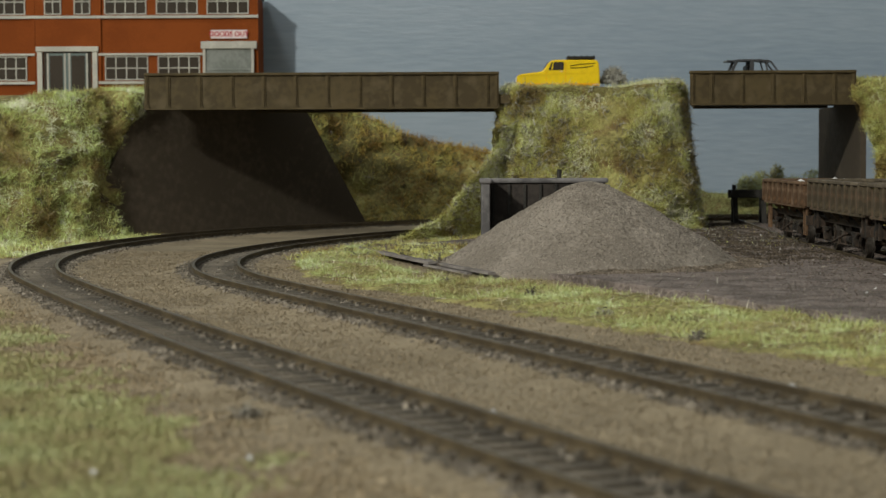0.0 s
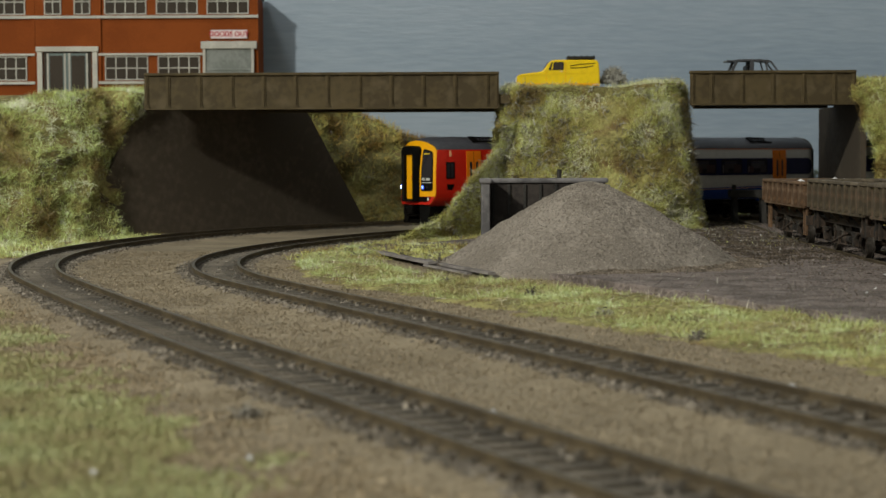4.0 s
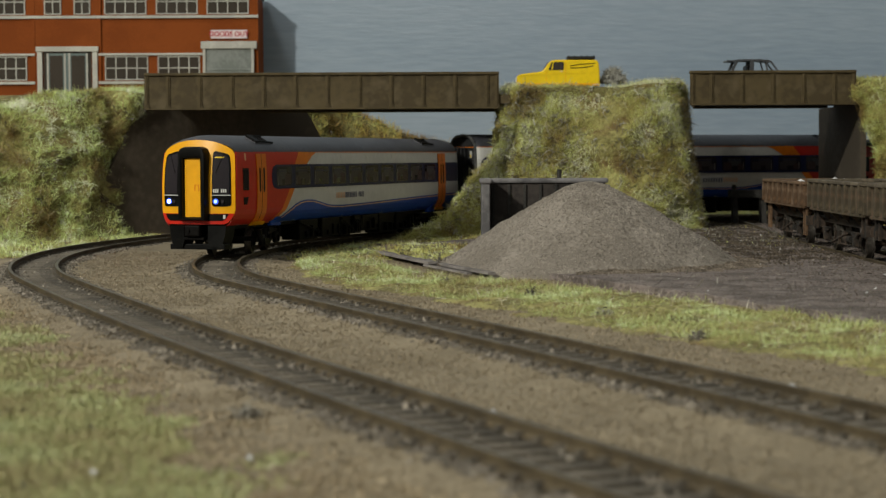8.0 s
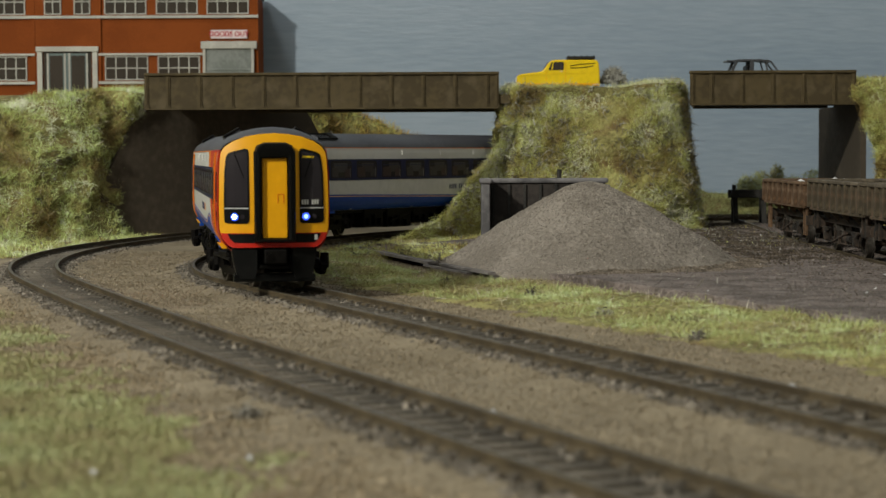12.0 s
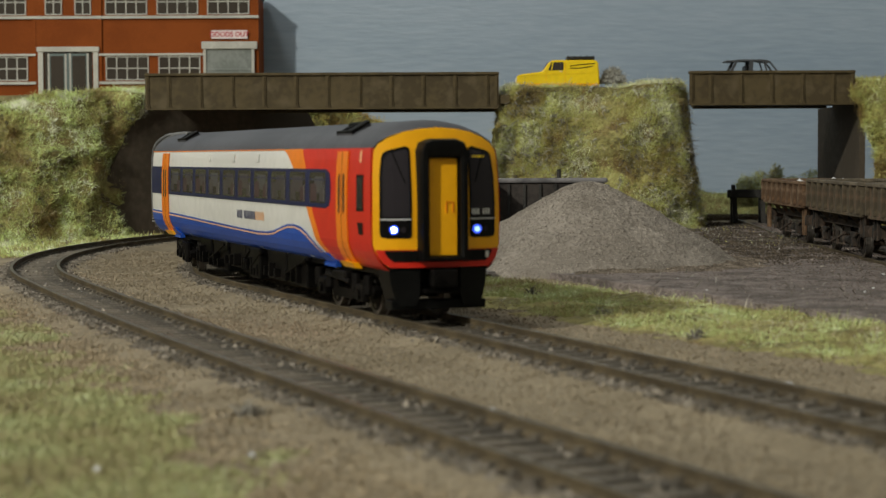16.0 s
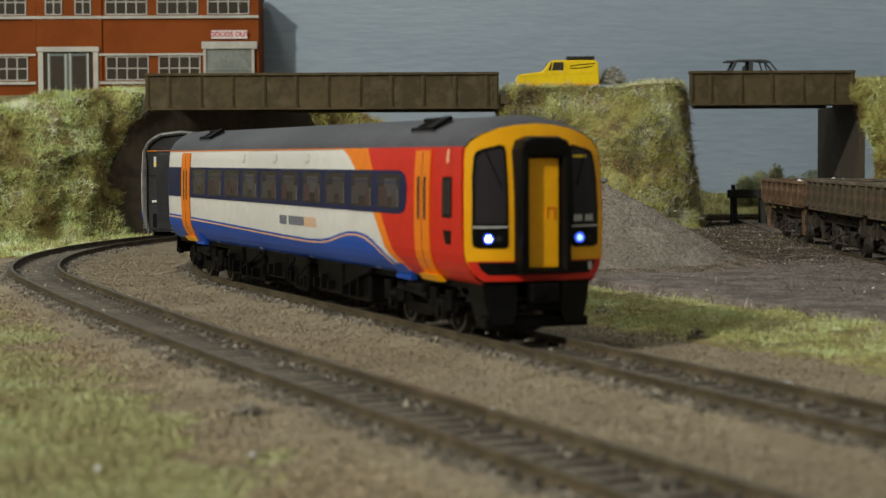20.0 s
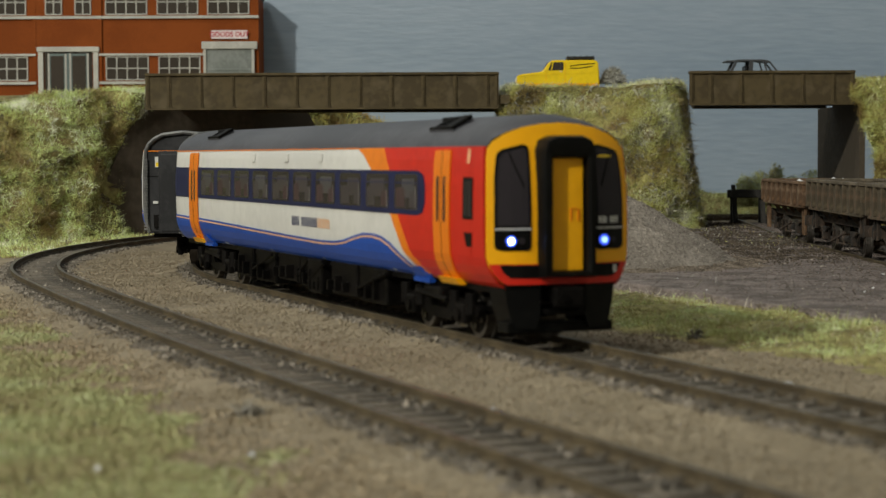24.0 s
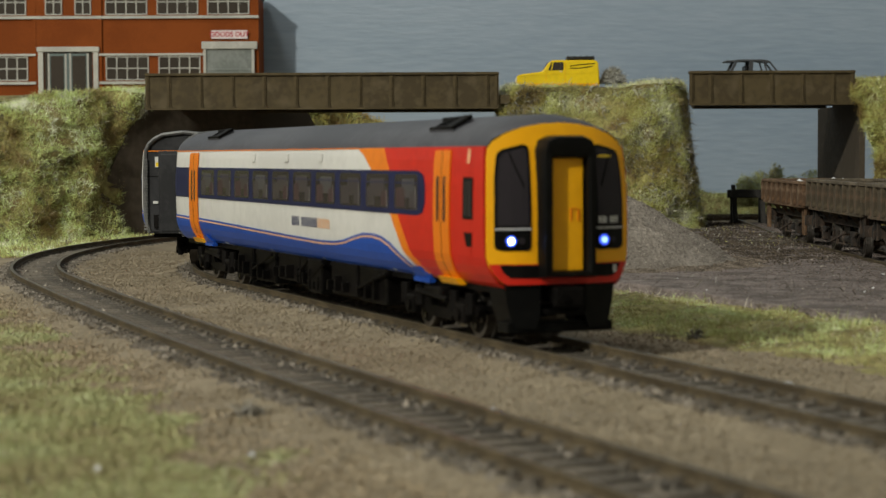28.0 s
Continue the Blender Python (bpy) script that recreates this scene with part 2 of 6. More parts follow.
def thing(name, label, category, x=0, y=0, z=0, rz=0, group="", kind=""):
    ob = tagged(new(name), label, category, group, kind)
    ob.matrix_basis = pose(x * MM, y * MM, z * MM, 0, 0, rz)
    return ob


def box(bm, x0, x1, y0, y1, z0, z1, bevel=0.0, mat=0):
    r = bmesh.ops.create_cube(bm, size=1)
    for v in r["verts"]:
        v.co = Vector((x0 + (v.co.x + 0.5) * (x1 - x0), y0 + (v.co.y + 0.5) * (y1 - y0), z0 + (v.co.z + 0.5) * (z1 - z0)))
    faces = list({f for v in r["verts"] for f in v.link_faces})
    for f in faces:
        f.material_index = mat
    if bevel:
        bmesh.ops.bevel(bm, geom=list({e for f in faces for e in f.edges}), offset=bevel, segments=2, affect="EDGES", profile=0.5)


def boxes(*rows, bevel=0.0):
    bm = bmesh.new()
    for r in rows:
        box(bm, *r, bevel=bevel)
    return bm


def rod(bm, a, b, r, n=8, r2=None, mat=0):
    a, b = Vector(a), Vector(b)
    d = b - a
    m = Matrix.Translation((a + b) / 2) @ d.to_track_quat("Z", "Y").to_matrix().to_4x4()
    g = bmesh.ops.create_cone(bm, cap_ends=True, segments=n, radius1=r, radius2=r if r2 is None else r2, depth=d.length, matrix=m)
    for f in {f for v in g["verts"] for f in v.link_faces}:
        f.material_index = mat


def extrude(bm, outline, h0, h1, place, mat=0):
    """A prism over a flat outline; place(u, v, h) gives each corner."""
    lo = [bm.verts.new(place(u, v, h0)) for u, v in outline]
    hi = [bm.verts.new(place(u, v, h1)) for u, v in outline]
    fs = [bm.faces.new(lo[::-1]), bm.faces.new(hi)]
    n = len(lo)
    for i in range(n):
        fs.append(bm.faces.new((lo[i], lo[(i + 1) % n], hi[(i + 1) % n], hi[i])))
    for f in fs:
        f.material_index = mat
    bmesh.ops.recalc_face_normals(bm, faces=fs)


def skin(outline, place, us=(), vs=(), thick=0.0, base=0.0):
    """A sheet with a flat outline, cut at us and vs, laid on a curved form by place(u, v, height)."""
    bm = bmesh.new()
    f = bm.faces.new([bm.verts.new((u, v, 0)) for u, v in outline])
    for k, cuts in ((0, us), (1, vs)):
        for c in cuts:
            co, no = [0, 0, 0], [0, 0, 0]
            co[k], no[k] = c, 1
            bmesh.ops.bisect_plane(bm, geom=bm.verts[:] + bm.edges[:] + bm.faces[:], plane_co=co, plane_no=no)
    if thick:
        r = bmesh.ops.extrude_face_region(bm, geom=bm.faces[:])
        for e in r["geom"]:
            if isinstance(e, bmesh.types.BMVert):
                e.co.z = 1
    for v in bm.verts:
        v.co = place(v.co.x, v.co.y, base + v.co.z * thick)
    bmesh.ops.recalc_face_normals(bm, faces=bm.faces[:])
    return bm


def sheet(name, fn, nu, nv, material, label="", category="", kind="structure", smooth=True):
    """A grid surface from fn(u, v) for u, v in 0..1."""
    vs = [fn(i / nu, j / nv) for j in range(nv + 1) for i in range(nu + 1)]
    w = nu + 1
    fs = [(j * w + i, j * w + i + 1, (j + 1) * w + i + 1, (j + 1) * w + i) for j in range(nv) for i in range(nu)]
    me = bpy.data.meshes.new(name)
    me.from_pydata(vs, [], fs)
    ob = link_mesh(name, me, material, None, label, False)
    if smooth:
        me.polygons.foreach_set("use_smooth", [True] * len(me.polygons))
    return tagged(ob, label, category, kind=kind)


def nz(x, y, z=0.0, s=40.0, o=3):
    return noise.fractal(Vector((x / s, y / s, z / s + 3.1)), 0.6, 2.0, o)


def blades(name, points, material, long, width, lean, label, seed=1, bend=0.5):
    """Many fibres, each a bent strip of two triangles, on points (x, y, z, nx, ny, nz)."""
    rng = np.random.default_rng(seed)
    p = np.asarray(points, float)
    n = len(p)
    d = p[:, 3:6] * 0.55 + np.array([0, 0, 0.6]) + rng.normal(0, lean, (n, 3))
    d /= np.linalg.norm(d, axis=1)[:, None]
    ln = rng.uniform(long[0], long[1], n)[:, None]
    side = np.cross(d, rng.normal(0, 1, (n, 3)))
    side /= np.linalg.norm(side, axis=1)[:, None]
    w = width * rng.uniform(0.6, 1.3, (n, 1))
    mid = p[:, :3] + d * ln * 0.55
    tip = mid + (d + bend * rng.normal(0, 0.6, (n, 3)) - np.array([0, 0, bend * 0.5])) * ln * 0.45
    root = p[:, :3] - d * 0.6
    v = np.stack([root - side * w / 2, root + side * w / 2, mid + side * w * 0.4, mid - side * w * 0.4, tip], 1).reshape(-1, 3)
    k = np.arange(n)[:, None] * 5
    fs = np.concatenate([k + [0, 1, 2], k + [0, 2, 3], k + [3, 2, 4]], 1).reshape(-1, 3)
    me = bpy.data.meshes.new(name)
    me.from_pydata(v.tolist(), [], fs.tolist())
    return tagged(link_mesh(name, me, material, None), label, "grass", kind="stuff")


def grains(name, points, material, size, label, seed=2, category="gravel"):
    """Many loose grains: small uneven tetrahedra pressed into the surface."""
    rng = np.random.default_rng(seed)
    p = np.asarray(points, float)[:, :3]
    n = len(p)
    base = np.array([[1, 1, 1], [-1, -1, 1], [-1, 1, -1], [1, -1, -1]], float) * 0.6
    s = rng.uniform(size[0], size[1], (n, 1, 1)) * rng.uniform(0.6, 1.2, (n, 1, 3))
    q = rng.normal(0, 1, (n, 4))
    q /= np.linalg.norm(q, axis=1)[:, None]
    w, x, y, z = q.T
    rot = np.stack([1 - 2 * (y * y + z * z), 2 * (x * y - z * w), 2 * (x * z + y * w), 2 * (x * y + z * w), 1 - 2 * (x * x + z * z),
                    2 * (y * z - x * w), 2 * (x * z - y * w), 2 * (y * z + x * w), 1 - 2 * (x * x + y * y)], 1).reshape(n, 3, 3)
    v = np.einsum("nij,nkj->nki", rot, base[None] * s) + p[:, None]
    k = np.arange(n)[:, None] * 4
    fs = np.concatenate([k + [0, 1, 2], k + [0, 3, 1], k + [0, 2, 3], k + [1, 3, 2]], 1).reshape(-1, 3)
    me = bpy.data.meshes.new(name)
    me.from_pydata(v.reshape(-1, 3).tolist(), [], fs.tolist())
    return tagged(link_mesh(name, me, material, None), label, category, kind="stuff")


# ---- the plan of the two tracks ----
GROUND = -4.0
IN_C, IN_R, IN_H = (357.0, 833.0), 451.5, radians(-69.2)
OUT_C, OUT_R, OUT_H, OUT_BEND = (411.1, 885.4), 585.2, radians(-71.1), 0.00017
FAR_C, FAR_R, FAR_A = (195.7, 951.2), 360.0, radians(163)


def inner(s):
    """Place and heading on the inner track; s = 0 where the curve is furthest out, growing towards the front."""
    near, far = IN_R * (IN_H + math.pi / 2), -IN_R * math.pi / 2
    rise = 2.6 * smooth01((-80 - s) / 480)
    if s < far:
        return Vector((IN_C[0] + far - s, IN_C[1] + IN_R, rise)), math.pi
    if s > near:
        a = math.pi + near / IN_R
        e = 1.4 * smooth01((s - near) / 260)  # the straight eases a little towards the yard
        return Vector((IN_C[0] + IN_R * math.cos(a) + (s - near) * math.cos(IN_H) - e * math.sin(IN_H),
                       IN_C[1] + IN_R * math.sin(a) + (s - near) * math.sin(IN_H) + e * math.cos(IN_H), rise)), IN_H
    a = math.pi + s / IN_R
    return Vector((IN_C[0] + IN_R * math.cos(a), IN_C[1] + IN_R * math.sin(a), rise)), a + math.pi / 2


def outer(s):
    near, far = OUT_R * (OUT_H + math.pi / 2), -OUT_R * (math.pi - FAR_A)
    rise = 2.0 * smooth01((-120 - s) / 450)
    if s > near:
        a = math.pi + near / OUT_R
        h = OUT_H + OUT_BEND * (s - near) / 2  # a very slight bend towards the front
        return Vector((OUT_C[0] + OUT_R * math.cos(a) + (s - near) * math.cos(h), OUT_C[1] + OUT_R * math.sin(a) + (s - near) * math.sin(h), rise)), 2 * h - OUT_H
    if s > far:
        a = math.pi + s / OUT_R
        return Vector((OUT_C[0] + OUT_R * math.cos(a), OUT_C[1] + OUT_R * math.sin(a), rise)), a + math.pi / 2
    a = FAR_A + (s - far) / FAR_R
    if a < math.pi / 2:
        return Vector((FAR_C[0] + (math.pi / 2 - a) * FAR_R, FAR_C[1] + FAR_R, rise)), math.pi
    return Vector((FAR_C[0] + FAR_R * math.cos(a), FAR_C[1] + FAR_R * math.sin(a), rise)), a + math.pi / 2


def smooth01(k):
    k = min(1.0, max(0.0, k))
    return k * k * (3 - 2 * k)


def ground_z(x, y):
    """The ground: flat in front, a little higher at the back."""
    return GROUND + 2.4 * smooth01((y - 930) / 330) + 0.35 * nz(x, y, 0, 24, 2)


# ---- the hall and the baseboard ----
def hall():
    lo, hi = Vector((-1500, -1100, -60)), Vector((1500, 1800, 1300))
    for name, r in (("wall_north", (lo.x, hi.x, hi.y, hi.y + 60, lo.z, hi.z)), ("wall_south", (lo.x, hi.x, lo.y - 60, lo.y, lo.z, hi.z)),
                    ("wall_west", (lo.x - 60, lo.x, lo.y, hi.y, lo.z, hi.z)), ("wall_east", (hi.x, hi.x + 60, lo.y, hi.y, lo.z, hi.z))):
        tagged(part(name, boxes(r), ROOMWALL), "plain pale wall of the hall", "wall", kind="structure")
    tagged(part("floor", boxes((lo.x, hi.x, lo.y, hi.y, lo.z - 40, lo.z)), ROOMWALL), "plain floor that carries the layout", "floor", kind="structure")


def ground():
    def fn(u, v):
        x, y = -520 + 1240 * u, 40 + 1342 * v
        return x, y, ground_z(x, y)
    sheet("ground", fn, 248, 268, SAND, "sandy brown scatter ground of the model layout", "ground")
    tagged(part("baseboard", boxes((-540, 740, 30, 1395, -60, -14)), GREYTIMBER), "plain timber baseboard under the layout", "baseboard", kind="structure")


def backdrop():
    def fn(u, v):
        return -560 + 1320 * u, 1388, -14 + 520 * v
    sheet("backdrop", fn, 40, 16, SKY, "blue-grey sky painted on board with streaky brush marks", "backdrop")


# ---- tracks ----
def track(name, way, s0, s1, label):
    top = thing(name, label, "railway track")
    top["kind"] = "structure"
    def bed_bm():
        bm = bmesh.new()
        rows = []
        k = s0
        while k <= s1:
            c, h = way(k)
            n = Vector((-math.sin(h), math.cos(h), 0))
            rows.append([bm.verts.new(c + n * a + Vector((0, 0, b + 0.5 * nz(c.x + a, c.y, 0, 9, 3)))) for a, b in
                         ((-27, -4.9), (-17.5, -2.8), (-13.2, -2.3), (-8.6, -3.3), (0, -3.5), (8.6, -3.3), (13.2, -2.3), (17.5, -2.8), (27, -4.9))])
            k += 5
        for a, b in zip(rows, rows[1:]):
            for i in range(8):
                bm.faces.new((a[i], b[i], b[i + 1], a[i + 1])).material_index = 1 if i in (0, 1, 6, 7) else 0
        bmesh.ops.recalc_face_normals(bm, faces=bm.faces[:])
        return bm
    part("trackbed", bed_bm(), (TRACKBED, SAND), top, "grimy sunken ballast between the sleepers", True)
    prof = [(-1.25, -2.4), (1.25, -2.4), (1.25, -2.05), (0.35, -1.7), (0.35, -0.85), (0.62, -0.6), (0.62, 0.0), (-0.62, 0.0), (-0.62, -0.6), (-0.35, -0.85), (-0.35, -1.7), (-1.25, -2.05)]
    for off in (-9.05, 9.05):
        bm = bmesh.new()
        rows = []
        k = s0
        while k <= s1:
            c, h = way(k)
            n = Vector((-math.sin(h), math.cos(h), 0))
            rows.append([bm.verts.new(c + n * (off + a) + Vector((0, 0, b))) for a, b in prof])
            k += 6
        m = len(prof)
        for a, b in zip(rows, rows[1:]):
            for i in range(m):
                f = bm.faces.new((a[i], b[i], b[(i + 1) % m], a[(i + 1) % m]))
                f.material_index = 1 if i == 6 else 0
        bm.faces.new(rows[0])
        bm.faces.new(rows[-1][::-1])
        bmesh.ops.recalc_face_normals(bm, faces=bm.faces[:])
        part("rail", bm, (RAIL_SIDE, RAIL_TOP), top, "rust-brown rail with a dull worn head")
    bm = bmesh.new()
    box(bm, -1.75, 1.75, -15.0, 15.0, -4.2, -2.2, 0.3)
    for off in (-9.05, 9.05):
        for sgn in (-1, 1):
            box(bm, -1.0, 1.0, off + sgn * 1.15 - 0.75, off + sgn * 1.15 + 0.75, -2.6, -1.55)
    first = None
    k = s0 + 4
    while k < s1:
        c, h = way(k)
        a = (c.x, c.y, c.z - 0.0, 0, 0, math.degrees(h) + random.uniform(-1, 1))
        if first is None:
            first = part("sleeper", bm, SLEEPER, top)
            first.matrix_basis = pose(a[0] * MM, a[1] * MM, a[2] * MM, 0, 0, a[5])
        else:
            again(first, *a)
        k += 7.4
    return top


# ---- grass banks ----
def bank_section(deg):
    """Foot and top of the outside bank, by the angle round the curve: distance out from the outer track, and height."""
    foot = np.interp(deg, [60, 118, 125, 129, 150, 154, 157, 160, 166, 200], [26, 28, 34, 57, 60, 56, 44, 42, 43, 47])
    wide = np.interp(deg, [60, 110, 125, 130, 150, 154, 157, 163, 200], [38, 44, 44, 8, 8, 16, 34, 56, 70])
    high = np.interp(deg, [60, 91, 97, 106, 112, 116, 119, 121, 124, 128, 136, 150, 156, 158, 161.5, 164, 167, 200], [14, 14.5, 36, 41, 44, 48, 54, 59, 68, 78, 82, 82, 76, 77.5, 77.5, 70.5, 68, 66])
    return foot, wide, high


def bank_point(u, v):
    deg = 198 - 140 * u
    s = OUT_R * radians(deg - 180) if deg > 163 else -OUT_R * (math.pi - FAR_A) + FAR_R * (radians(deg) - FAR_A)
    c, h = outer(s)
    n = Vector((math.sin(h), -math.cos(h), 0))
    foot, wide, high = bank_section(deg)
    if v < 0.62:
        k = v / 0.62
        d, z = foot + wide * k, GROUND - 2 + (high - GROUND + 2) * (0.35 * k + 0.65 * smooth01(k))
    else:
        k = (v - 0.62) / 0.38
        d, z = foot + wide + 260 * k * k, high
    p = c + n * foot
    k2 = smooth01((deg - 154.5) / 4)  # left of the abutment the bank turns to face the front
    p = p.lerp(Vector((-188 - (deg - 157) * 6.5, 1078 - (deg - 157) * 6.0, c.z)), k2)
    n = n.lerp(Vector((-0.42, 0.91, 0)), k2).normalized()
    p += n * (d - foot) + Vector((15 * k2 * smooth01(z / 70), -3 * k2, 0))
    lump = 1.0 if v < 0.6 else max(0.15, 1 - (v - 0.6) * 4)
    b = nz(p.x, p.y, z, 36, 4)
    p += n * (10 if deg > 150 else 9) * b * lump + Vector((0, 0, 5 * nz(p.x, p.y, z + 50, 30, 3) * lump))
    y = min(p.y, 1384)
    return p.x, y, z + 3 * b * lump if v > 0 else GROUND - 3


def scatter(fn, count, u0=0.0, u1=1.0, v0=0.0, v1=1.0, seed=1, keep=None, nu=170, nv=100):
    """Points with normals on a surface fn(u, v), laid by chance with the density keep(x, y)."""
    rng = np.random.default_rng(seed)
    g = np.array([[fn(u0 + (u1 - u0) * i / nu, v0 + (v1 - v0) * j / nv) for i in range(nu + 1)] for j in range(nv + 1)], float)
    n = np.cross(np.gradient(g, axis=1), np.gradient(g, axis=0))
    n /= np.linalg.norm(n, axis=2)[:, :, None] + 1e-12
    n *= np.where(n[:, :, 2:] < 0, -1, 1)
    d = np.array([[float(keep(p[0], p[1])) for p in row] for row in g]) if keep else np.ones(g.shape[:2])
    full = np.concatenate([g, n, d[:, :, None]], 2)
    out, total = [], 0
    while total < count:
        a, b = rng.uniform(0, nu, 4 * count), rng.uniform(0, nv, 4 * count)
        i, j = a.astype(int), b.astype(int)
        p, q = (a - i)[:, None], (b - j)[:, None]
        r = (full[j, i] * (1 - p) + full[j, i + 1] * p) * (1 - q) + (full[j + 1, i] * (1 - p) + full[j + 1, i + 1] * p) * q
        r = r[r[:, 6] > rng.random(len(r))]
        out.append(r[:, :6])
        total += len(r)
    return np.concatenate(out)[:count]


def clumps(seeds, seed, each=11, spread=2.6):
    """Each seed point becomes a small clump of points."""
    rng = random.Random(seed)
    return [(x + rng.gauss(0, spread) * 0.6, y + rng.gauss(0, spread) * 0.5, z + rng.gauss(0, spread) * 0.5, a, b, c) for x, y, z, a, b, c in seeds for _ in range(each)]


def banks():
    sheet("embankment", bank_point, 150, 46, EARTH, "grassy model embankment in green and straw scatter", "embankment")
    pts = scatter(bank_point, 85000, 0.10, 0.36, 0.0, 0.72, 3)
    blades("bank_grass", pts, BANKGRASS, (1.8, 6.0), 0.21, 0.9, "tufted green and yellow static grass on the bank", 3)
    pts = scatter(bank_point, 19000, 0.36, 0.72, 0.0, 0.75, 4)
    blades("dry_bank_grass", pts, BACKGRASS, (2.2, 6.5), 0.34, 0.8, "brown and yellow dry grass on the bank behind", 4)
    pts = clumps(scatter(bank_point, 150, 0.08, 0.36, 0.02, 0.7, 83), 83, 6, 1.8)
    blades("bank_twigs", pts, TWIGS, (1.8, 4.6), 0.42, 1.3, "pale dry twigs caught in the bank grass", 83, 1.4)
    blades("low_bank_grass", scatter(bank_point, 9000, 0.72, 0.9, 0.0, 0.75, 7), SAGE, (1.6, 4.5), 0.34, 0.9, "dull green grass on the low bank behind the siding", 7)
    pts = clumps(scatter(bank_point, 420, 0.36, 0.73, 0.1, 0.72, 81), 81, 42, 3.4)
    blades("bank_tufts", pts, BACKGRASS, (2.0, 5.5), 0.24, 0.9, "uneven ochre and green tufts on the bank behind", 81)
    pts = clumps(scatter(bank_point, 130, 0.36, 0.75, 0.05, 0.7, 82), 82, 14, 2.2)
    blades("bank_brush", pts, SCRUB, (1.4, 4.0), 0.42, 1.4, "dark brown brush on the bank behind", 82, 1.6)
    pts = scatter(bank_point, 4600, 0.10, 0.40, 0.02, 0.7, 5)
    blades("bank_straw", pts, STRAW, (2, 6.5), 0.38, 1.0, "pale straw fibres among the bank grass", 5)
    pts = clumps(scatter(bank_point, 300, 0.10, 0.5, 0.02, 0.7, 6), 6, 11, 1.8)
    blades("bank_scrub", pts, SCRUB, (1.2, 3.6), 0.45, 1.4, "small dark twigs among the bank grass", 6, 1.6)




def mound_point(u, v):
    """The embankment between the bridges: round the sides (u) and up (v), then over the top."""
    ang = math.pi * (1.0 + u)
    cx, cy, hx, hy = 87.5, 1165.0, 52.5, 64.0
    ca, sa = math.cos(ang), math.sin(ang)
    # a rounded block: steep to the right, spreading to the left foot
    k = min(1.0, v / 0.75)
    top = 1 - max(0.0, (v - 0.75) / 0.25)
    spread = 1 - k
    px = abs(ca) ** (0.42 if ca > 0 else 0.55) * (1 if ca > 0 else -1)
    py = abs(sa) ** 0.45 * (1 if sa > 0 else -1)
    left = max(0.0, -ca) ** 0.5 * (32 * spread ** 2.3 + 28 * spread ** 8)
    rx = hx + spread * (10 if ca > 0 else 6) + left
    ry = hy + spread * 24
    x, y = cx + rx * px * top, cy + ry * py * top
    z = GROUND - 1 + (81.0 - GROUND) * (k ** 0.92)
    b = nz(x, y, z, 34, 4)
    x += (3 if ca > 0 else 6) * b * px * (1 if k < 1 else 0.3)
    y += 7 * b * py * (1 if k < 1 else 0.3)
    if v >= 0.7:
        z += (v - 0.7) / 0.05 * (1.6 * nz(x, y, 0, 18, 3) + 1.8 * smooth01((x - 98) / 25)) if v < 0.75 else 1.6 * nz(x, y, 0, 18, 3) + 1.8 * smooth01((x - 98) / 25)
    z += 1.6 * math.exp(-((v - 0.77) / 0.035) ** 2)
    if z < 60:  # the back is cut away where the inner track runs behind
        free = math.sqrt(max(0.0, (IN_R - 33) ** 2 - (x - IN_C[0]) ** 2))
        y = min(y, IN_C[1] + free - 2 * abs(b))
    return x, y, z


def mound():
    sheet("mound", mound_point, 110, 60, EARTH, "steep grassy mound carrying the road between two bridges", "mound")
    pts = scatter(mound_point, 95000, 0.0, 1.0, 0.0, 0.8, 7)
    blades("mound_grass", pts, MOUNDGRASS, (1.6, 4.6), 0.18, 1.0, "yellow-green static grass covering the mound", 7)
    pts = scatter(mound_point, 4600, 0.02, 0.98, 0.02, 0.8, 8)
    blades("mound_straw", pts, STRAW, (2, 6), 0.36, 1.0, "pale straw fibres on the mound", 8)
    pts = clumps(scatter(mound_point, 420, 0.02, 0.98, 0.05, 0.8, 9), 9, 13, 1.9)
    blades("mound_scrub", pts, SCRUB, (1.2, 3.4), 0.42, 1.4, "small grey-brown twigs on the mound", 9, 1.6)
    pts = clumps(scatter(mound_point, 620, 0.02, 0.98, 0.05, 0.8, 10), 10, 6, 1.6)
    blades("mound_twigs", pts, TWIGS, (2.2, 5.8), 0.5, 1.3, "pale grey dry twigs caught in the mound grass", 10, 1.4)


def bank_shoulder():
    def fn(u, v):
        a = math.pi * (1 + u)
        k = min(1.0, v / 0.8)
        z = -6 + 86 * k
        r = 1 - max(0.0, (v - 0.8) / 0.2)
        x = -190 - (75 - z) * 0.63 + 22 * abs(math.cos(a)) ** 0.7 * (1 if math.cos(a) > 0 else -1) * r
        y = 1131 - (75 - z) * 0.42 - 17 * abs(math.sin(a)) * r
        b = nz(x, y, z, 26, 4)
        return x + 4 * b, y + 5 * b, z + 1.5 * b
    sheet("bank_shoulder", fn, 40, 40, EARTH, "grassy shoulder of the bank lapping the abutment", "embankment")
    blades("shoulder_grass", scatter(fn, 16000, 0, 1, 0, 0.95, 13), BANKGRASS, (1.8, 5.0), 0.21, 0.9, "pale green static grass lapping over the abutment", 13)
    blades("shoulder_scrub", clumps(scatter(fn, 40, 0, 1, 0, 0.9, 14), 14), SCRUB, (1.2, 3.4), 0.42, 1.4, "small dark twigs beside the abutment", 14, 1.6)


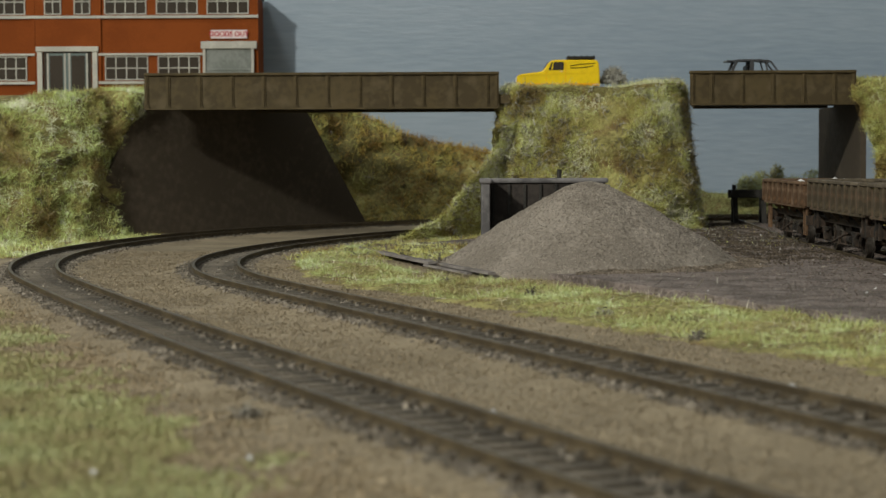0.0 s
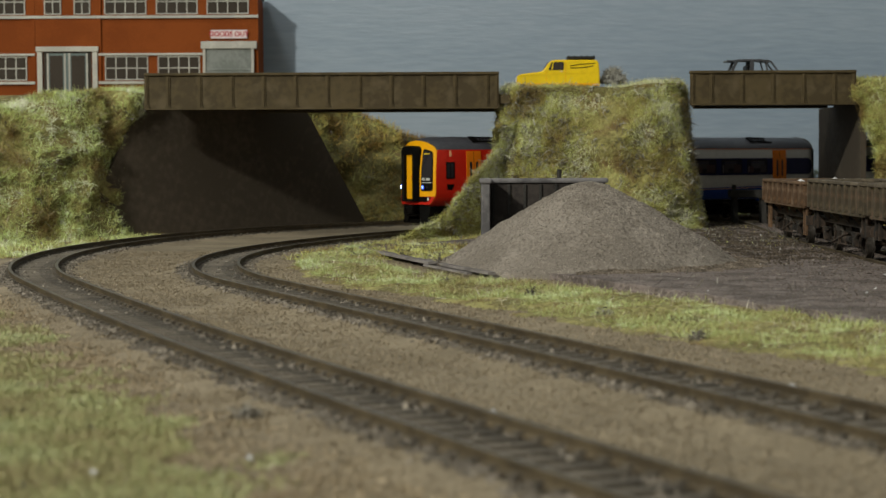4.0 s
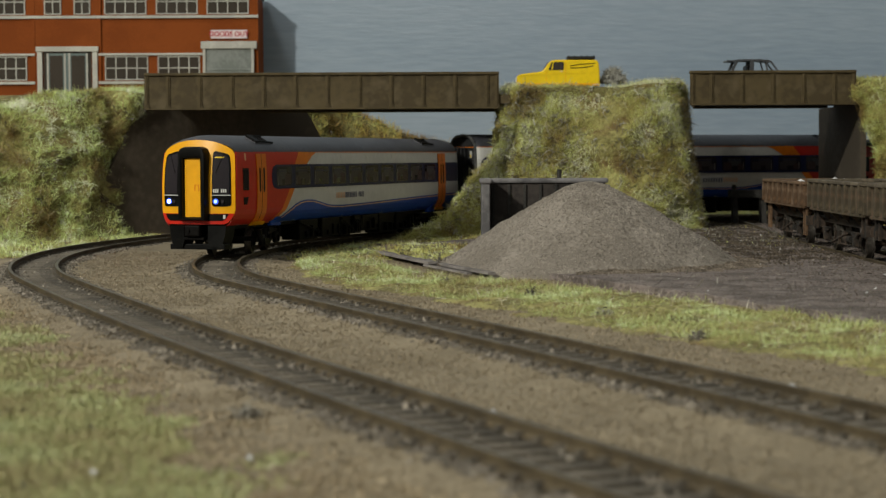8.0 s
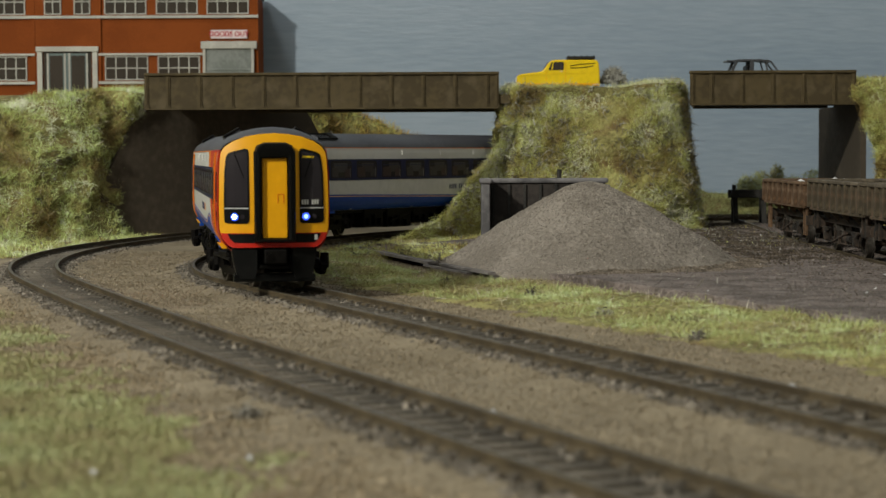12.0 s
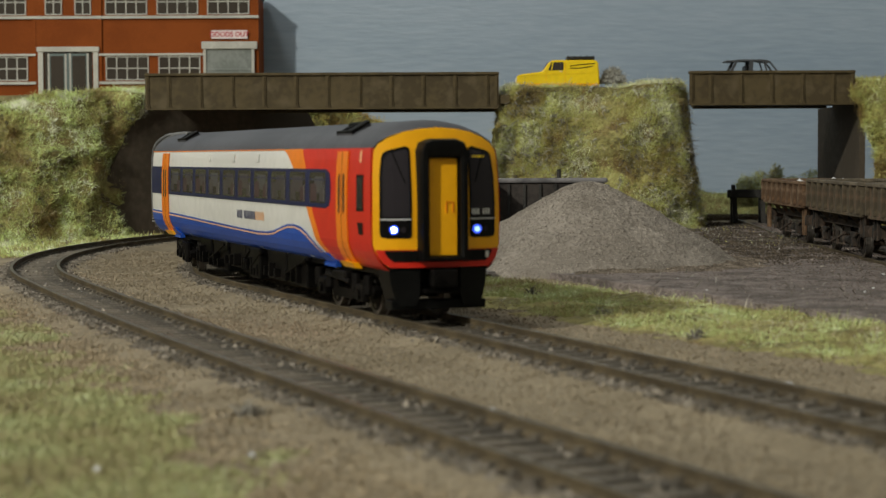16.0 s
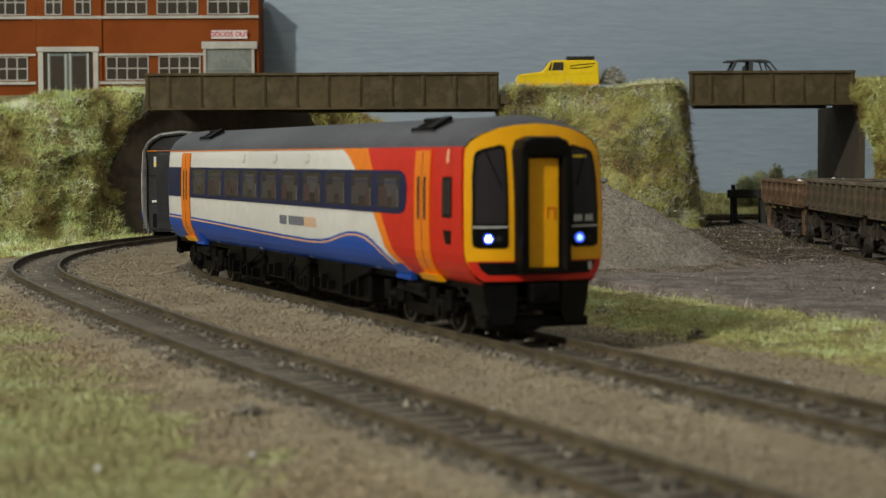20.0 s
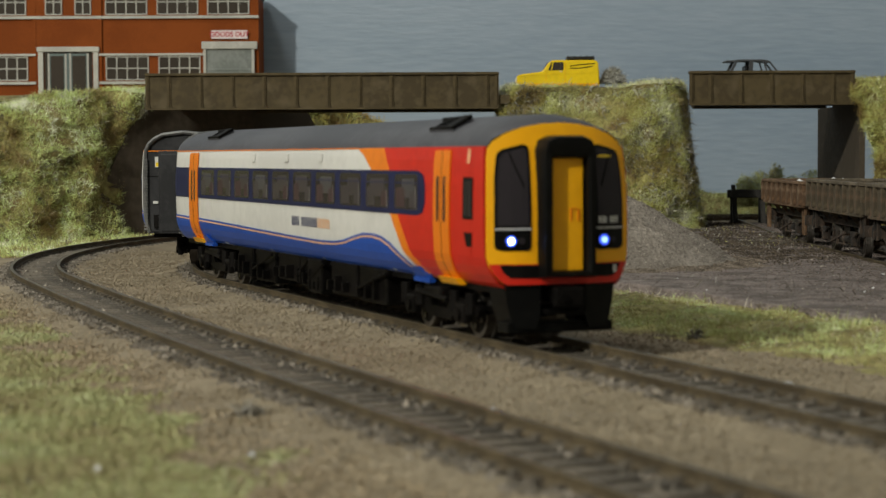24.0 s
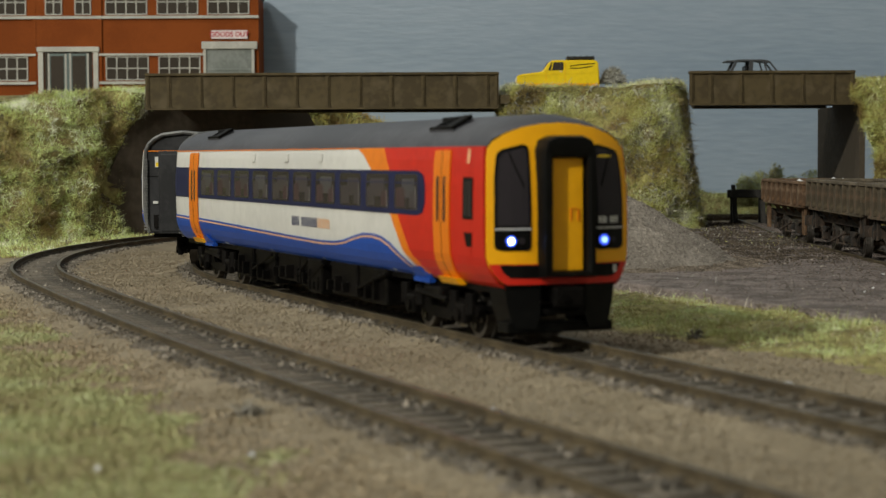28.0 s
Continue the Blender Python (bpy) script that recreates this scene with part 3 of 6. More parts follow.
def right_bank():
    def fn(u, v):
        k = v
        x = 241.0 + 8 * (1 - min(1, k / 0.6)) + 260 * u ** 1.5
        y = 1085 + 28 * min(1, k / 0.6) + (180 * (k - 0.6) / 0.4 if k > 0.6 else 0)
        z = GROUND - 1 + 90 * min(1, k / 0.6) ** 0.9
        b = nz(x, y, z, 34, 4)
        return x - 4 + 6 * b, y + 7 * b, z + 2 * b
    sheet("right_embankment", fn, 40, 40, EARTH, "grassy bank beside the road bridge", "embankment")
    blades("right_bank_grass", scatter(fn, 26000, 0, 0.5, 0, 0.75, 11), MOUNDGRASS, (1.8, 5), 0.22, 0.9, "green and straw static grass on the bank", 11)


# ---- road bridges ----
BY = 1108.0


def bridge(name, x0, x1, low, first_rib, pitch, ribs, label):
    top = thing(name, label, "bridge")
    part("deck", boxes((x0 + 12, x1, BY + 6, BY + 80, 72.0, 81.5), bevel=0.4), ROADTOP, top, "grey road deck")
    for y0, y1 in ((BY, BY + 6), (BY + 80, BY + 86)):
        xa = x0 if y0 == BY else x0 + 12  # the far girder is set in behind the bank
        g = part("girder", boxes((xa, x1, y0 + 1.0, y1 - 1.0, low + 0.4, 88.8), bevel=0.25), GIRDER, top, "weathered brown plate girder")
        part("top_flange", boxes((xa - 0.4, x1 + 0.4, y0 - 0.6, y1 + 0.6, 88.8, 90.4), bevel=0.3), GIRDER, g)
        part("bottom_flange", boxes((xa, x1, y0 - 0.3, y1 + 0.3, low, low + 1.0), bevel=0.2), GIRDER, g)
        first = None
        for x in [xa + 0.9] + [first_rib + pitch * i for i in range(ribs) if first_rib + pitch * i > xa + 2] + [x1 - 0.9]:
            if first is None:
                first = part("stiffener", boxes((-1.2, 1.2, 0.35, 1.0, low + 1.0, 88.8), (-0.35, 0.35, -0.2, 0.5, low + 1.0, 88.4), (-1.7, 1.7, -0.1, 1.0, low + 1.0, low + 2.2), bevel=0.12), GIRDER, g)
                first.matrix_basis = pose(x * MM, (y0 if y0 == BY else y1 - 1.0) * MM, 0)
            else:
                again(first, x, y0 if y0 == BY else y1 - 1.0, 0)
    part("bearing_slab", boxes((x1 + 0.1, x1 + 7, BY + 2, BY + 84, 72.2, 77.4), bevel=0.4), GIRDER, top, "brown bearing slab on the bank")
    return top


def wall_panel(name, pts, thick, label):
    """An upright wall given by its front corners; pts: (x, y, z) round the face."""
    bm = bmesh.new()
    a = [Vector(p) for p in pts]
    n = (a[1] - a[0]).cross(a[2] - a[1]).normalized()
    if n.y < 0:
        n = -n
    lo = [bm.verts.new(p) for p in a]
    hi = [bm.verts.new(p + n * thick) for p in a]
    k = len(a)
    bm.faces.new(lo)
    bm.faces.new(hi[::-1])
    for i in range(k):
        bm.faces.new((lo[i], lo[(i + 1) % k], hi[(i + 1) % k], hi[i]))
    bmesh.ops.recalc_face_normals(bm, faces=bm.faces[:])
    return tagged(part(name, bm, CONCRETE), label, "abutment", kind="structure")


def abutments():
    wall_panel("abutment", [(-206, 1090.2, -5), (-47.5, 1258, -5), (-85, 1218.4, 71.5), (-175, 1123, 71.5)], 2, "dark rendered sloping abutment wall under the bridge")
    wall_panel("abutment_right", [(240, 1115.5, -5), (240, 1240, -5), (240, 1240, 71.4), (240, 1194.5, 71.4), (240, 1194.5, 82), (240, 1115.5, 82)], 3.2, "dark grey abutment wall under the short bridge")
    tagged(part("road", boxes((46, 130, BY + 16, BY + 70, 60, 82.2)), ROADTOP), "grey road along the embankment", "road", kind="structure")


# ---- yard ----
def yard_z(x, y):
    return GROUND + 2.6 + 2.4 * smooth01((y - 860) / 280) + 0.5 * nz(x, y, 0, 30, 4)


def yard():
    def fn(u, v, edge=1.0):
        y = 430 + 750 * v
        x0 = (-40 + (952 - y) * 0.360 if y < 940 else -36 + (y - 940) * 0.8) + 0.9 * nz(0, y, 0, 60, 2)
        x = x0 + (330 - x0) * u
        return x, y, yard_z(x, y) - 3.2 * (1 - edge)
    sheet("yard", lambda u, v: fn(u * u, v, smooth01(u * u / 0.0016)), 190, 150, YARD, "compacted purple-brown dirt yard with a raised edge", "yard")
    grains("yard_grit", scatter(fn, 34000, 0.0, 0.75, 0.1, 1, 21), YARDGRIT, (0.2, 0.62), "loose grit lying on the yard", 21)
    blades("yard_litter", scatter(fn, 420, 0.0, 0.5, 0.2, 0.85, 24), SCRUB, (1.6, 5.5), 0.34, 5.0, "short dark twigs lying on the yard", 24, 0.3)
    grains("yard_chips", scatter(fn, 46, 0.02, 0.5, 0.2, 0.8, 25), PALELOAD, (0.5, 1.0), "pale chips lying on the yard", 25)
    grains("yard_stones", scatter(fn, 900, 0.0, 0.75, 0.1, 1, 23), STONE, (0.4, 0.9), "scattered paler bits lying on the yard", 23)


EDGE_A, EDGE_B = Vector((-6.5, 828.5, 0)), Vector((43, 669.5, 0))
EDGE_N = Vector((EDGE_A.y - EDGE_B.y, EDGE_B.x - EDGE_A.x, 0)).normalized()


def heap():
    def fn(u, v):
        a = 2 * math.pi * u
        r = 65 * v
        x, y = 59 + r * math.cos(a), 790 + r * math.sin(a) * 0.98
        z = 38.6 - math.sqrt(46 + (0.63 * r) ** 2)
        e = EDGE_N.x * (x - EDGE_A.x) + EDGE_N.y * (y - EDGE_A.y)  # the timber edging holds the foot back
        z = min(z, GROUND + 3.4 + 0.8 * e) if e > -3 else GROUND - 4
        return x, y, z + 1.0 * nz(x, y, z, 14, 4) * min(1, v * 4) - (3.0 if v > 0.985 else 0)
    sheet("spoil_cone", fn, 120, 46, GRAVEL, "conical heap of fine pinkish-grey gravel", "gravel heap", kind="")
    def foot(u, v):
        # spilled gravel and brown dirt round the front and the right of the heap's foot
        a = math.radians(-98 + 150 * u)
        r = 44 + 32 * v + 5 * nz(60 * u, 9, 0, 14, 3) + 14 * smooth01((u - 0.55) / 0.4) * v
        x, y = 59 + r * math.cos(a), 790 + r * math.sin(a) * 0.98
        e = EDGE_N.x * (x - EDGE_A.x) + EDGE_N.y * (y - EDGE_A.y)
        top = yard_z(x, y) + 3.0 * (1 - v) ** 1.5 + 0.6 * nz(x, y, 3, 9, 3) - 0.9 * smooth01((v - 0.75) / 0.25)
        k = smooth01((e + 4) / 7)
        return x, y, top * k + (GROUND - 2.5) * (1 - k)
    sheet("heap_spill", foot, 120, 14, SPILL, "brown dirt and gravel spilled round the foot of the heap", "spilled gravel", kind="stuff", smooth=True)
    grains("spill_grains", scatter(foot, 9000, 0, 1, 0, 1.0, 71), SPILLGRIT, (0.3, 0.85), "loose brown and grey grit at the foot of the heap", 71)
    grains("heap_grains", scatter(fn, 26000, 0, 1, 0.0, 1.0, 22), STONE, (0.2, 0.46), "fine grains covering the gravel heap", 22)


def bunker():
    top = thing("bunker", "dark tarred timber bunker behind the gravel heap", "bunker", 0, 0, 0)
    part("back_wall", boxes((19, 72.5, 866, 869, -3, 30.6), bevel=0.3), TARRED, top)
    part("left_wall", boxes((17, 20.6, 846, 869, -3, 30.6), bevel=0.5), GREYTIMBER, top)
    part("right_wall", boxes((70, 73, 846, 869, -3, 29.8), bevel=0.5), GREYTIMBER, top)
    part("cap", boxes((16.4, 73.8, 864.5, 870.5, 30.4, 32.6), bevel=0.8), GREYTIMBER, top, "weathered grey timber cap")
    part("left_cap", boxes((16.2, 21.4, 845, 866, 30.4, 32.8), bevel=0.9), GREYTIMBER, top, "weathered grey timber cap")
    for i in range(7):
        x = 22 + i * 7.0
        part("batten", boxes((x, x + 1.2, 865.0, 866.2, -3, 30), bevel=0.2), BLACKWOOD, top)
    bm = bmesh.new()
    rod(bm, (52, 867, 31), (52, 867, 36.5), 1.0, 8)
    part("peg", bm, BLACKWOOD, top)


def timber():
    top = thing("timber_edging", "grey weathered timber strip edging the yard", "edging")
    for (xa, ya), (xb, yb), w, h, k in (((-50, 985), (-26, 884), 2.2, 1.0, 0.5), ((-27, 886), (-4, 800), 5.0, 1.1, 0.9), ((-4.5, 812), (18.5, 735), 3.2, 1.0, 0.5), ((-7.5, 800), (10, 742), 2.2, 0.8, 0.2)):
        d = Vector((xb - xa, yb - ya, 0))
        bm = bmesh.new()
        n = 8
        for i in range(n + 1):
            u = d.length * i / n
            q = w * (0.42 if i == 0 else 0.5) + 0.15 * nz(u, w, 0, 9, 2)
            for y, z in ((-q, 0), (q, 0), (q - 0.3, h + 0.15 * nz(u, 5, 0, 12, 2)), (-q + 0.3, h + 0.15 * nz(u, 8, 0, 12, 2))):
                bm.verts.new((u, y, z))
        bm.verts.ensure_lookup_table()
        for i in range(n):
            for j in range(4):
                bm.faces.new([bm.verts[4 * i + j], bm.verts[4 * i + 4 + j], bm.verts[4 * i + 4 + (j + 1) % 4], bm.verts[4 * i + (j + 1) % 4]])
        bm.faces.new(bm.verts[:4])
        bm.faces.new(bm.verts[-4:])
        bmesh.ops.recalc_face_normals(bm, faces=bm.faces[:])
        ob = part("strip", bm, STRIPWOOD, top)
        ob.matrix_basis = pose(xa * MM, ya * MM, (GROUND + 1.2 + k) * MM, 0, 0, math.degrees(math.atan2(d.y, d.x)))


CENTRES = np.array([tuple(way(s)[0])[:2] for way in (inner, outer) for s in range(-420, 801, 4)])


@functools.lru_cache(maxsize=None)
def beside(x, y):
    """Distance from the middle of the nearer running track."""
    return float(np.sqrt(((CENTRES - (x, y)) ** 2).sum(1).min()))


def verges():
    def strip(u, v):
        # between the inner track and the yard
        s = -250 + 860 * u
        c, h = inner(s)
        m = Vector((-math.sin(h), math.cos(h), 0))
        a = np.interp(s, [-250, -60, 150, 300, 480, 620], [22, 27, 33, 40, 47, 50]) + 6 * nz(c.x, c.y, 0, 40, 2)
        lim = np.interp(s, [-250, -150, -60, 60, 150, 300, 480, 620], [46, 52, 62, 78, 97, 121, 134, 139])
        p = c + m * (a + (lim - a) * v)
        lump = min(1.0, 4 * v, 7 * (1 - v)) ** 0.6
        return p.x, p.y, ground_z(p.x, p.y) - 0.6 + lump * (1.6 + 1.5 * nz(p.x, p.y, 9, 14, 3))
    sheet("grass_verge", strip, 200, 16, EARTH, "thin scatter turf beside the track", "grass verge")
    thin = lambda x, y: nz(x, y, 77, 26, 3) * 1.3 + 0.42
    blades("verge_grass", scatter(strip, 56000, 0.02, 1, 0.12, 1, 31, thin, 300, 40), VERGE, (1.1, 3.6), 0.2, 1.5, "bright green static grass beside the track", 31, 1.0)
    blades("verge_straw", scatter(strip, 4200, 0.02, 1, 0.1, 1, 32), STRAW, (1.2, 4.2), 0.2, 1.2, "pale straw fibres in the verge", 32)
    def front(u, v):
        x, y = -175 + 170 * u, 195 + 390 * v
        return x, y, ground_z(x, y) + 0.2
    def patch(x, y):
        edge = float(np.interp(y, [200, 265, 346, 388, 450, 565, 600], [-15, -28, -50, -73, -99, -136, -150]))
        c = 1 - smooth01((x - edge + 14 + 16 * nz(x, y, 3, 22, 3)) / 22)
        return c * (1.9 + 0.7 * nz(x, y, 5, 20, 3))
    blades("front_grass", scatter(front, 190000, 0, 1, 0, 1, 33, patch), FRONTGRASS, (0.7, 2.0), 0.26, 1.7, "short green static grass in the foreground", 33)
    blades("front_scrub", scatter(front, 300, 0, 1, 0, 1, 34, patch), SCRUB, (1, 2.6), 0.5, 1.6, "dark twiggy scatter in the foreground grass", 34, 1.5)
    def back(u, v):
        # rough ground at the foot of the mound and along the far side of the inner track
        x, y = -75 + 200 * u, 870 + 260 * v
        return x, y, ground_z(x, y) + 0.3
    rough = lambda x, y: math.hypot(x - IN_C[0], y - IN_C[1]) < IN_R - 20 and x < 20 + (y - 900) * 0.5 and nz(x, y, 4, 30, 3) + 0.8
    blades("rough_grass", scatter(back, 17000, 0, 1, 0, 1, 35, rough), GRASS, (1.6, 4.6), 0.26, 1.0, "rough dry grass at the foot of the mound", 35)
    blades("rough_scrub", clumps(scatter(back, 260, 0, 1, 0, 1, 36, rough), 36, 12, 2.2), SCRUB, (1.2, 4.0), 0.42, 1.4, "dark twigs in the rough grass", 36, 1.6)
    def nook(u, v):
        # rough ground between the timber edging, the heap and the bunker
        y = 792 + 150 * v
        x0 = -3 - (y - 800) * 0.26
        x = x0 + (26 - 0.1 * (y - 792) - x0) * u
        return x, y, yard_z(x, y) + 0.2
    apart = lambda x, y: (math.hypot(x - 59, y - 790) > 61) * (0.75 + nz(x, y, 41, 18, 3))
    sheet("nook_earth", lambda u, v: (*nook(u, v)[:2], nook(u, v)[2] + 1.2 * min(1, 8 * u, 8 * (1 - u), 8 * v) - 0.9 + 0.7 * nz(*nook(u, v), 9, 3)), 24, 60, SPILL, "brown scrubby earth beside the heap", "rough ground")
    blades("nook_grass", scatter(nook, 5200, 0, 1, 0, 1, 91, lambda x, y: apart(x, y) * smooth01((y - 806) / 50)), MOUNDGRASS, (1.2, 3.8), 0.26, 1.1, "ochre grass beside the gravel heap", 91)
    blades("nook_scrub", clumps(scatter(nook, 70, 0, 1, 0, 1, 92, apart), 92, 12, 1.8), SCRUB, (1.0, 3.0), 0.4, 1.4, "dark twigs beside the gravel heap", 92, 1.6)
    def side(u, v):
        x, y = -265 + 150 * u, 900 + 205 * v
        return x, y, ground_z(x, y) + 0.2
    wild = lambda x, y: math.hypot(x - OUT_C[0], y - OUT_C[1]) > OUT_R + 17 and math.hypot(x - FAR_C[0], y - FAR_C[1]) > FAR_R + 19 and (nz(x, y, 2, 26, 3) + 0.75) * (1 - smooth01((x + 175) / 55))
    blades("foot_grass", scatter(side, 9000, 0, 1, 0, 1, 61, wild), BANKGRASS, (1.2, 4.2), 0.30, 0.9, "thin grass along the foot of the bank", 61)
    blades("foot_scrub", clumps(scatter(side, 60, 0, 1, 0, 1, 62, wild), 62), SCRUB, (1.0, 3.2), 0.42, 1.3, "dark twigs along the foot of the bank", 62, 1.5)
    def weeds(u, v):
        x, y = 128 + 52 * u, 850 + 270 * v
        return x, y, yard_z(x, y)
    sparse = lambda x, y: (nz(x, y, 14, 22, 3) + 0.25) * smooth01((y - 850) / 120)
    blades("yard_weeds", scatter(weeds, 260, 0, 1, 0, 1, 38, sparse), GRASS, (0.8, 2.4), 0.28, 1.1, "sparse weeds beside the siding", 38)
    blades("yard_scrub", scatter(weeds, 700, 0, 1, 0, 1, 39, sparse), SCRUB, (1.2, 3.2), 0.45, 1.4, "dark scrub beside the siding", 39, 1.5)
    def earth(u, v):
        x, y = 84 + 100 * u, 730 + 450 * v
        return x, y, yard_z(x, y) + 0.1
    near_siding = lambda x, y: (0.55 + nz(x, y, 24, 26, 3)) * (smooth01((x - 60 - 0.06 * (y - 730)) / 40) * smooth01((y - 760) / 130) * (1 - smooth01((x - 168) / 16)))
    grains("earth_scatter", scatter(earth, 16000, 0, 1, 0, 1, 65, near_siding), DARKDIRT, (0.25, 0.8), "dark brown earth scattered beside the siding", 65)
    rng = random.Random(5)
    def loose(u, v):
        x, y = -190 + 340 * u, 200 + 760 * v
        b = beside(x, y)
        return x, y, max(ground_z(x, y), float(np.interp(b, [0, 8.6, 13.2, 17.5, 27], [-2.5, -2.5, -2.3, -2.8, -4.9]))) + 0.05
    onfloor = lambda x, y: smooth01((beside(x, y) - 11) / 5) * (nz(x, y, 8, 30, 2) + 0.95)
    bare = lambda x, y: onfloor(x, y) * (1 - max(0.0, min(1.0, patch(x, y))))
    grains("loose_ballast", scatter(loose, 75000, 0, 1, 0, 1, 37, onfloor, 130, 260), GRIT, (0.2, 0.55), "loose sandy ballast grains on the ground", 37)
    blades("ground_scatter", scatter(loose, 90000, 0, 1, 0, 1, 63, bare, 130, 260), SAWDUST, (0.4, 1.2), 0.24, 3.0, "fine tan scatter fibres lying on the ground", 63)
    reach = sorted((outer(q)[0].y, outer(q)[0].x) for q in range(0, 780, 10))
    def dusty(x, y):
        # a paler tan dressing between the outer track and the turf
        k = float(np.interp(y, [a for a, b in reach], [b for a, b in reach])) - x
        return smooth01((k - 20) / 10) * (1 - smooth01((k - 150) / 40)) * (0.55 + nz(x, y, 44, 40, 3))
    blades("tan_dressing", scatter(loose, 85000, 0, 1, 0, 0.62, 73, dusty, 130, 200), TANDUST, (0.5, 1.3), 0.3, 3.0, "soft tan dressing on the ground before the track", 73)
    def chips(x, y):
        b = beside(x, y)
        return float(np.interp(b, [0, 4.5, 6, 7.6, 8.2, 9.8, 10.5, 13.5, 16.5], [0.02, 0.03, 0.14, 0.2, 0, 0, 1, 0.9, 0])) * (0.8 + nz(x, y, 15, 18, 2))
    grains("rail_side_ballast", scatter(loose, 12500, 0, 1, 0, 1, 64, chips, 170, 380), CHIPS, (0.5, 1.15), "grey ballast chips heaped beside the rails", 64)
    # single dark tufts and pale stones
    for k, (x, y, r) in enumerate(((-35.5, 347, 2.8), (46, 560, 3.4), (29, 640, 3.0), (64, 486, 3.4), (1, 690, 2.4), (8, 462, 2.0))):
        pts = []
        for i in range(75):
            a, q = rng.uniform(0, 6.28), r * rng.random()
            pts.append((x + q * math.cos(a), y + q * math.sin(a), ground_z(x, y) + rng.uniform(0, 3.2) * (1 - q / r), math.cos(a), math.sin(a), 0.5))
        ob = blades("grass_tuft", pts, SCRUB, (1.2, 3.8), 0.34, 1.3, "small dark dried tuft on the ground", 40 + k, 1.2)
        tagged(ob, "", "tuft")
    bm = bmesh.new()
    bmesh.ops.create_icosphere(bm, subdivisions=2, radius=1)
    for v in bm.verts:
        v.co += v.co * 0.25 * nz(v.co.x * 40, v.co.y * 40, v.co.z * 40, 30, 2)
    stone = tagged(part("stone", bm, PALELOAD), "small pale loose stone", "stone", "loose stones")
    spots = [(69.5, 386, 1.5), (-16, 330, 1.2), (9, 350, 1.3), (-50, 585, 0.9), (113, 640, 0.9), (96, 700, 0.8), (128, 760, 1.0), (-30, 300, 1.0), (-51.5, 286, 1.2), (16, 276, 1.5)]
    for i, (x, y, r) in enumerate(spots):
        m = pose(x * MM, y * MM, (ground_z(x, y) + r * 0.4) * MM, 20 * i, 30, 40 * i)
        (stone if i == 0 else copy_thing(stone, m)).matrix_basis = m @ Matrix.Diagonal((r * 0.7, r * 0.6, r * 0.45, 1))


# ---- siding, buffer stop and wagons ----
def siding_way(s):
    """The siding runs nearly straight away from the front; s = 0 at the buffer stop."""
    k = s / 620
    a, b = Vector((188.5, 1180, 3.2)), Vector((181.0, 560, 0.0))
    p = a + (b - a) * k
    p.z = 3.2 * (1 - smooth01(k * 3))
    return p, math.atan2(b.y - a.y, b.x - a.x)


def buffer_stop():
    c, h = siding_way(6)
    top = thing("buffer_stop", "black timber buffer stop at the end of the siding", "buffer stop", 184, c.y, c.z)
    for x in (-7.5, 9.5):
        bm = bmesh.new()
        extrude(bm, [(-9, -4), (-5.5, -4), (2.6, 17), (-1.2, 17)], x - 1.4, x + 1.4, lambda u, v, w: (w, u, v))
        part("leg", bm, BLACKWOOD, top)
        part("post", boxes((x - 1.6, x + 1.6, 1.2, 4.4, -4, 17), bevel=0.3), BLACKWOOD, top)
    bm = bmesh.new()
    rod(bm, (-7.5, 2.4, 17), (-7.5, 2.4, 21.0), 1.3, 10)
    part("lamp_peg", bm, BLACKWOOD, top)
    part("beam", boxes((-11.5, 14, -2.2, 1.4, 13.2, 18.2), bevel=0.4), BLACKWOOD, top)
    for x in (-8, 7):
        bm = bmesh.new()
        rod(bm, (x, -2.2, 15.6), (x, -5, 15.6), 1.0, 10)
        rod(bm, (x, -5, 15.6), (x, -6, 15.6), 2.6, 14)
        part("buffer", bm, BLACKWOOD, top)
    part("cross_sleeper", boxes((-15, 13, -8, -5, -4.4, -2.6), bevel=0.3), BLACKWOOD, top)


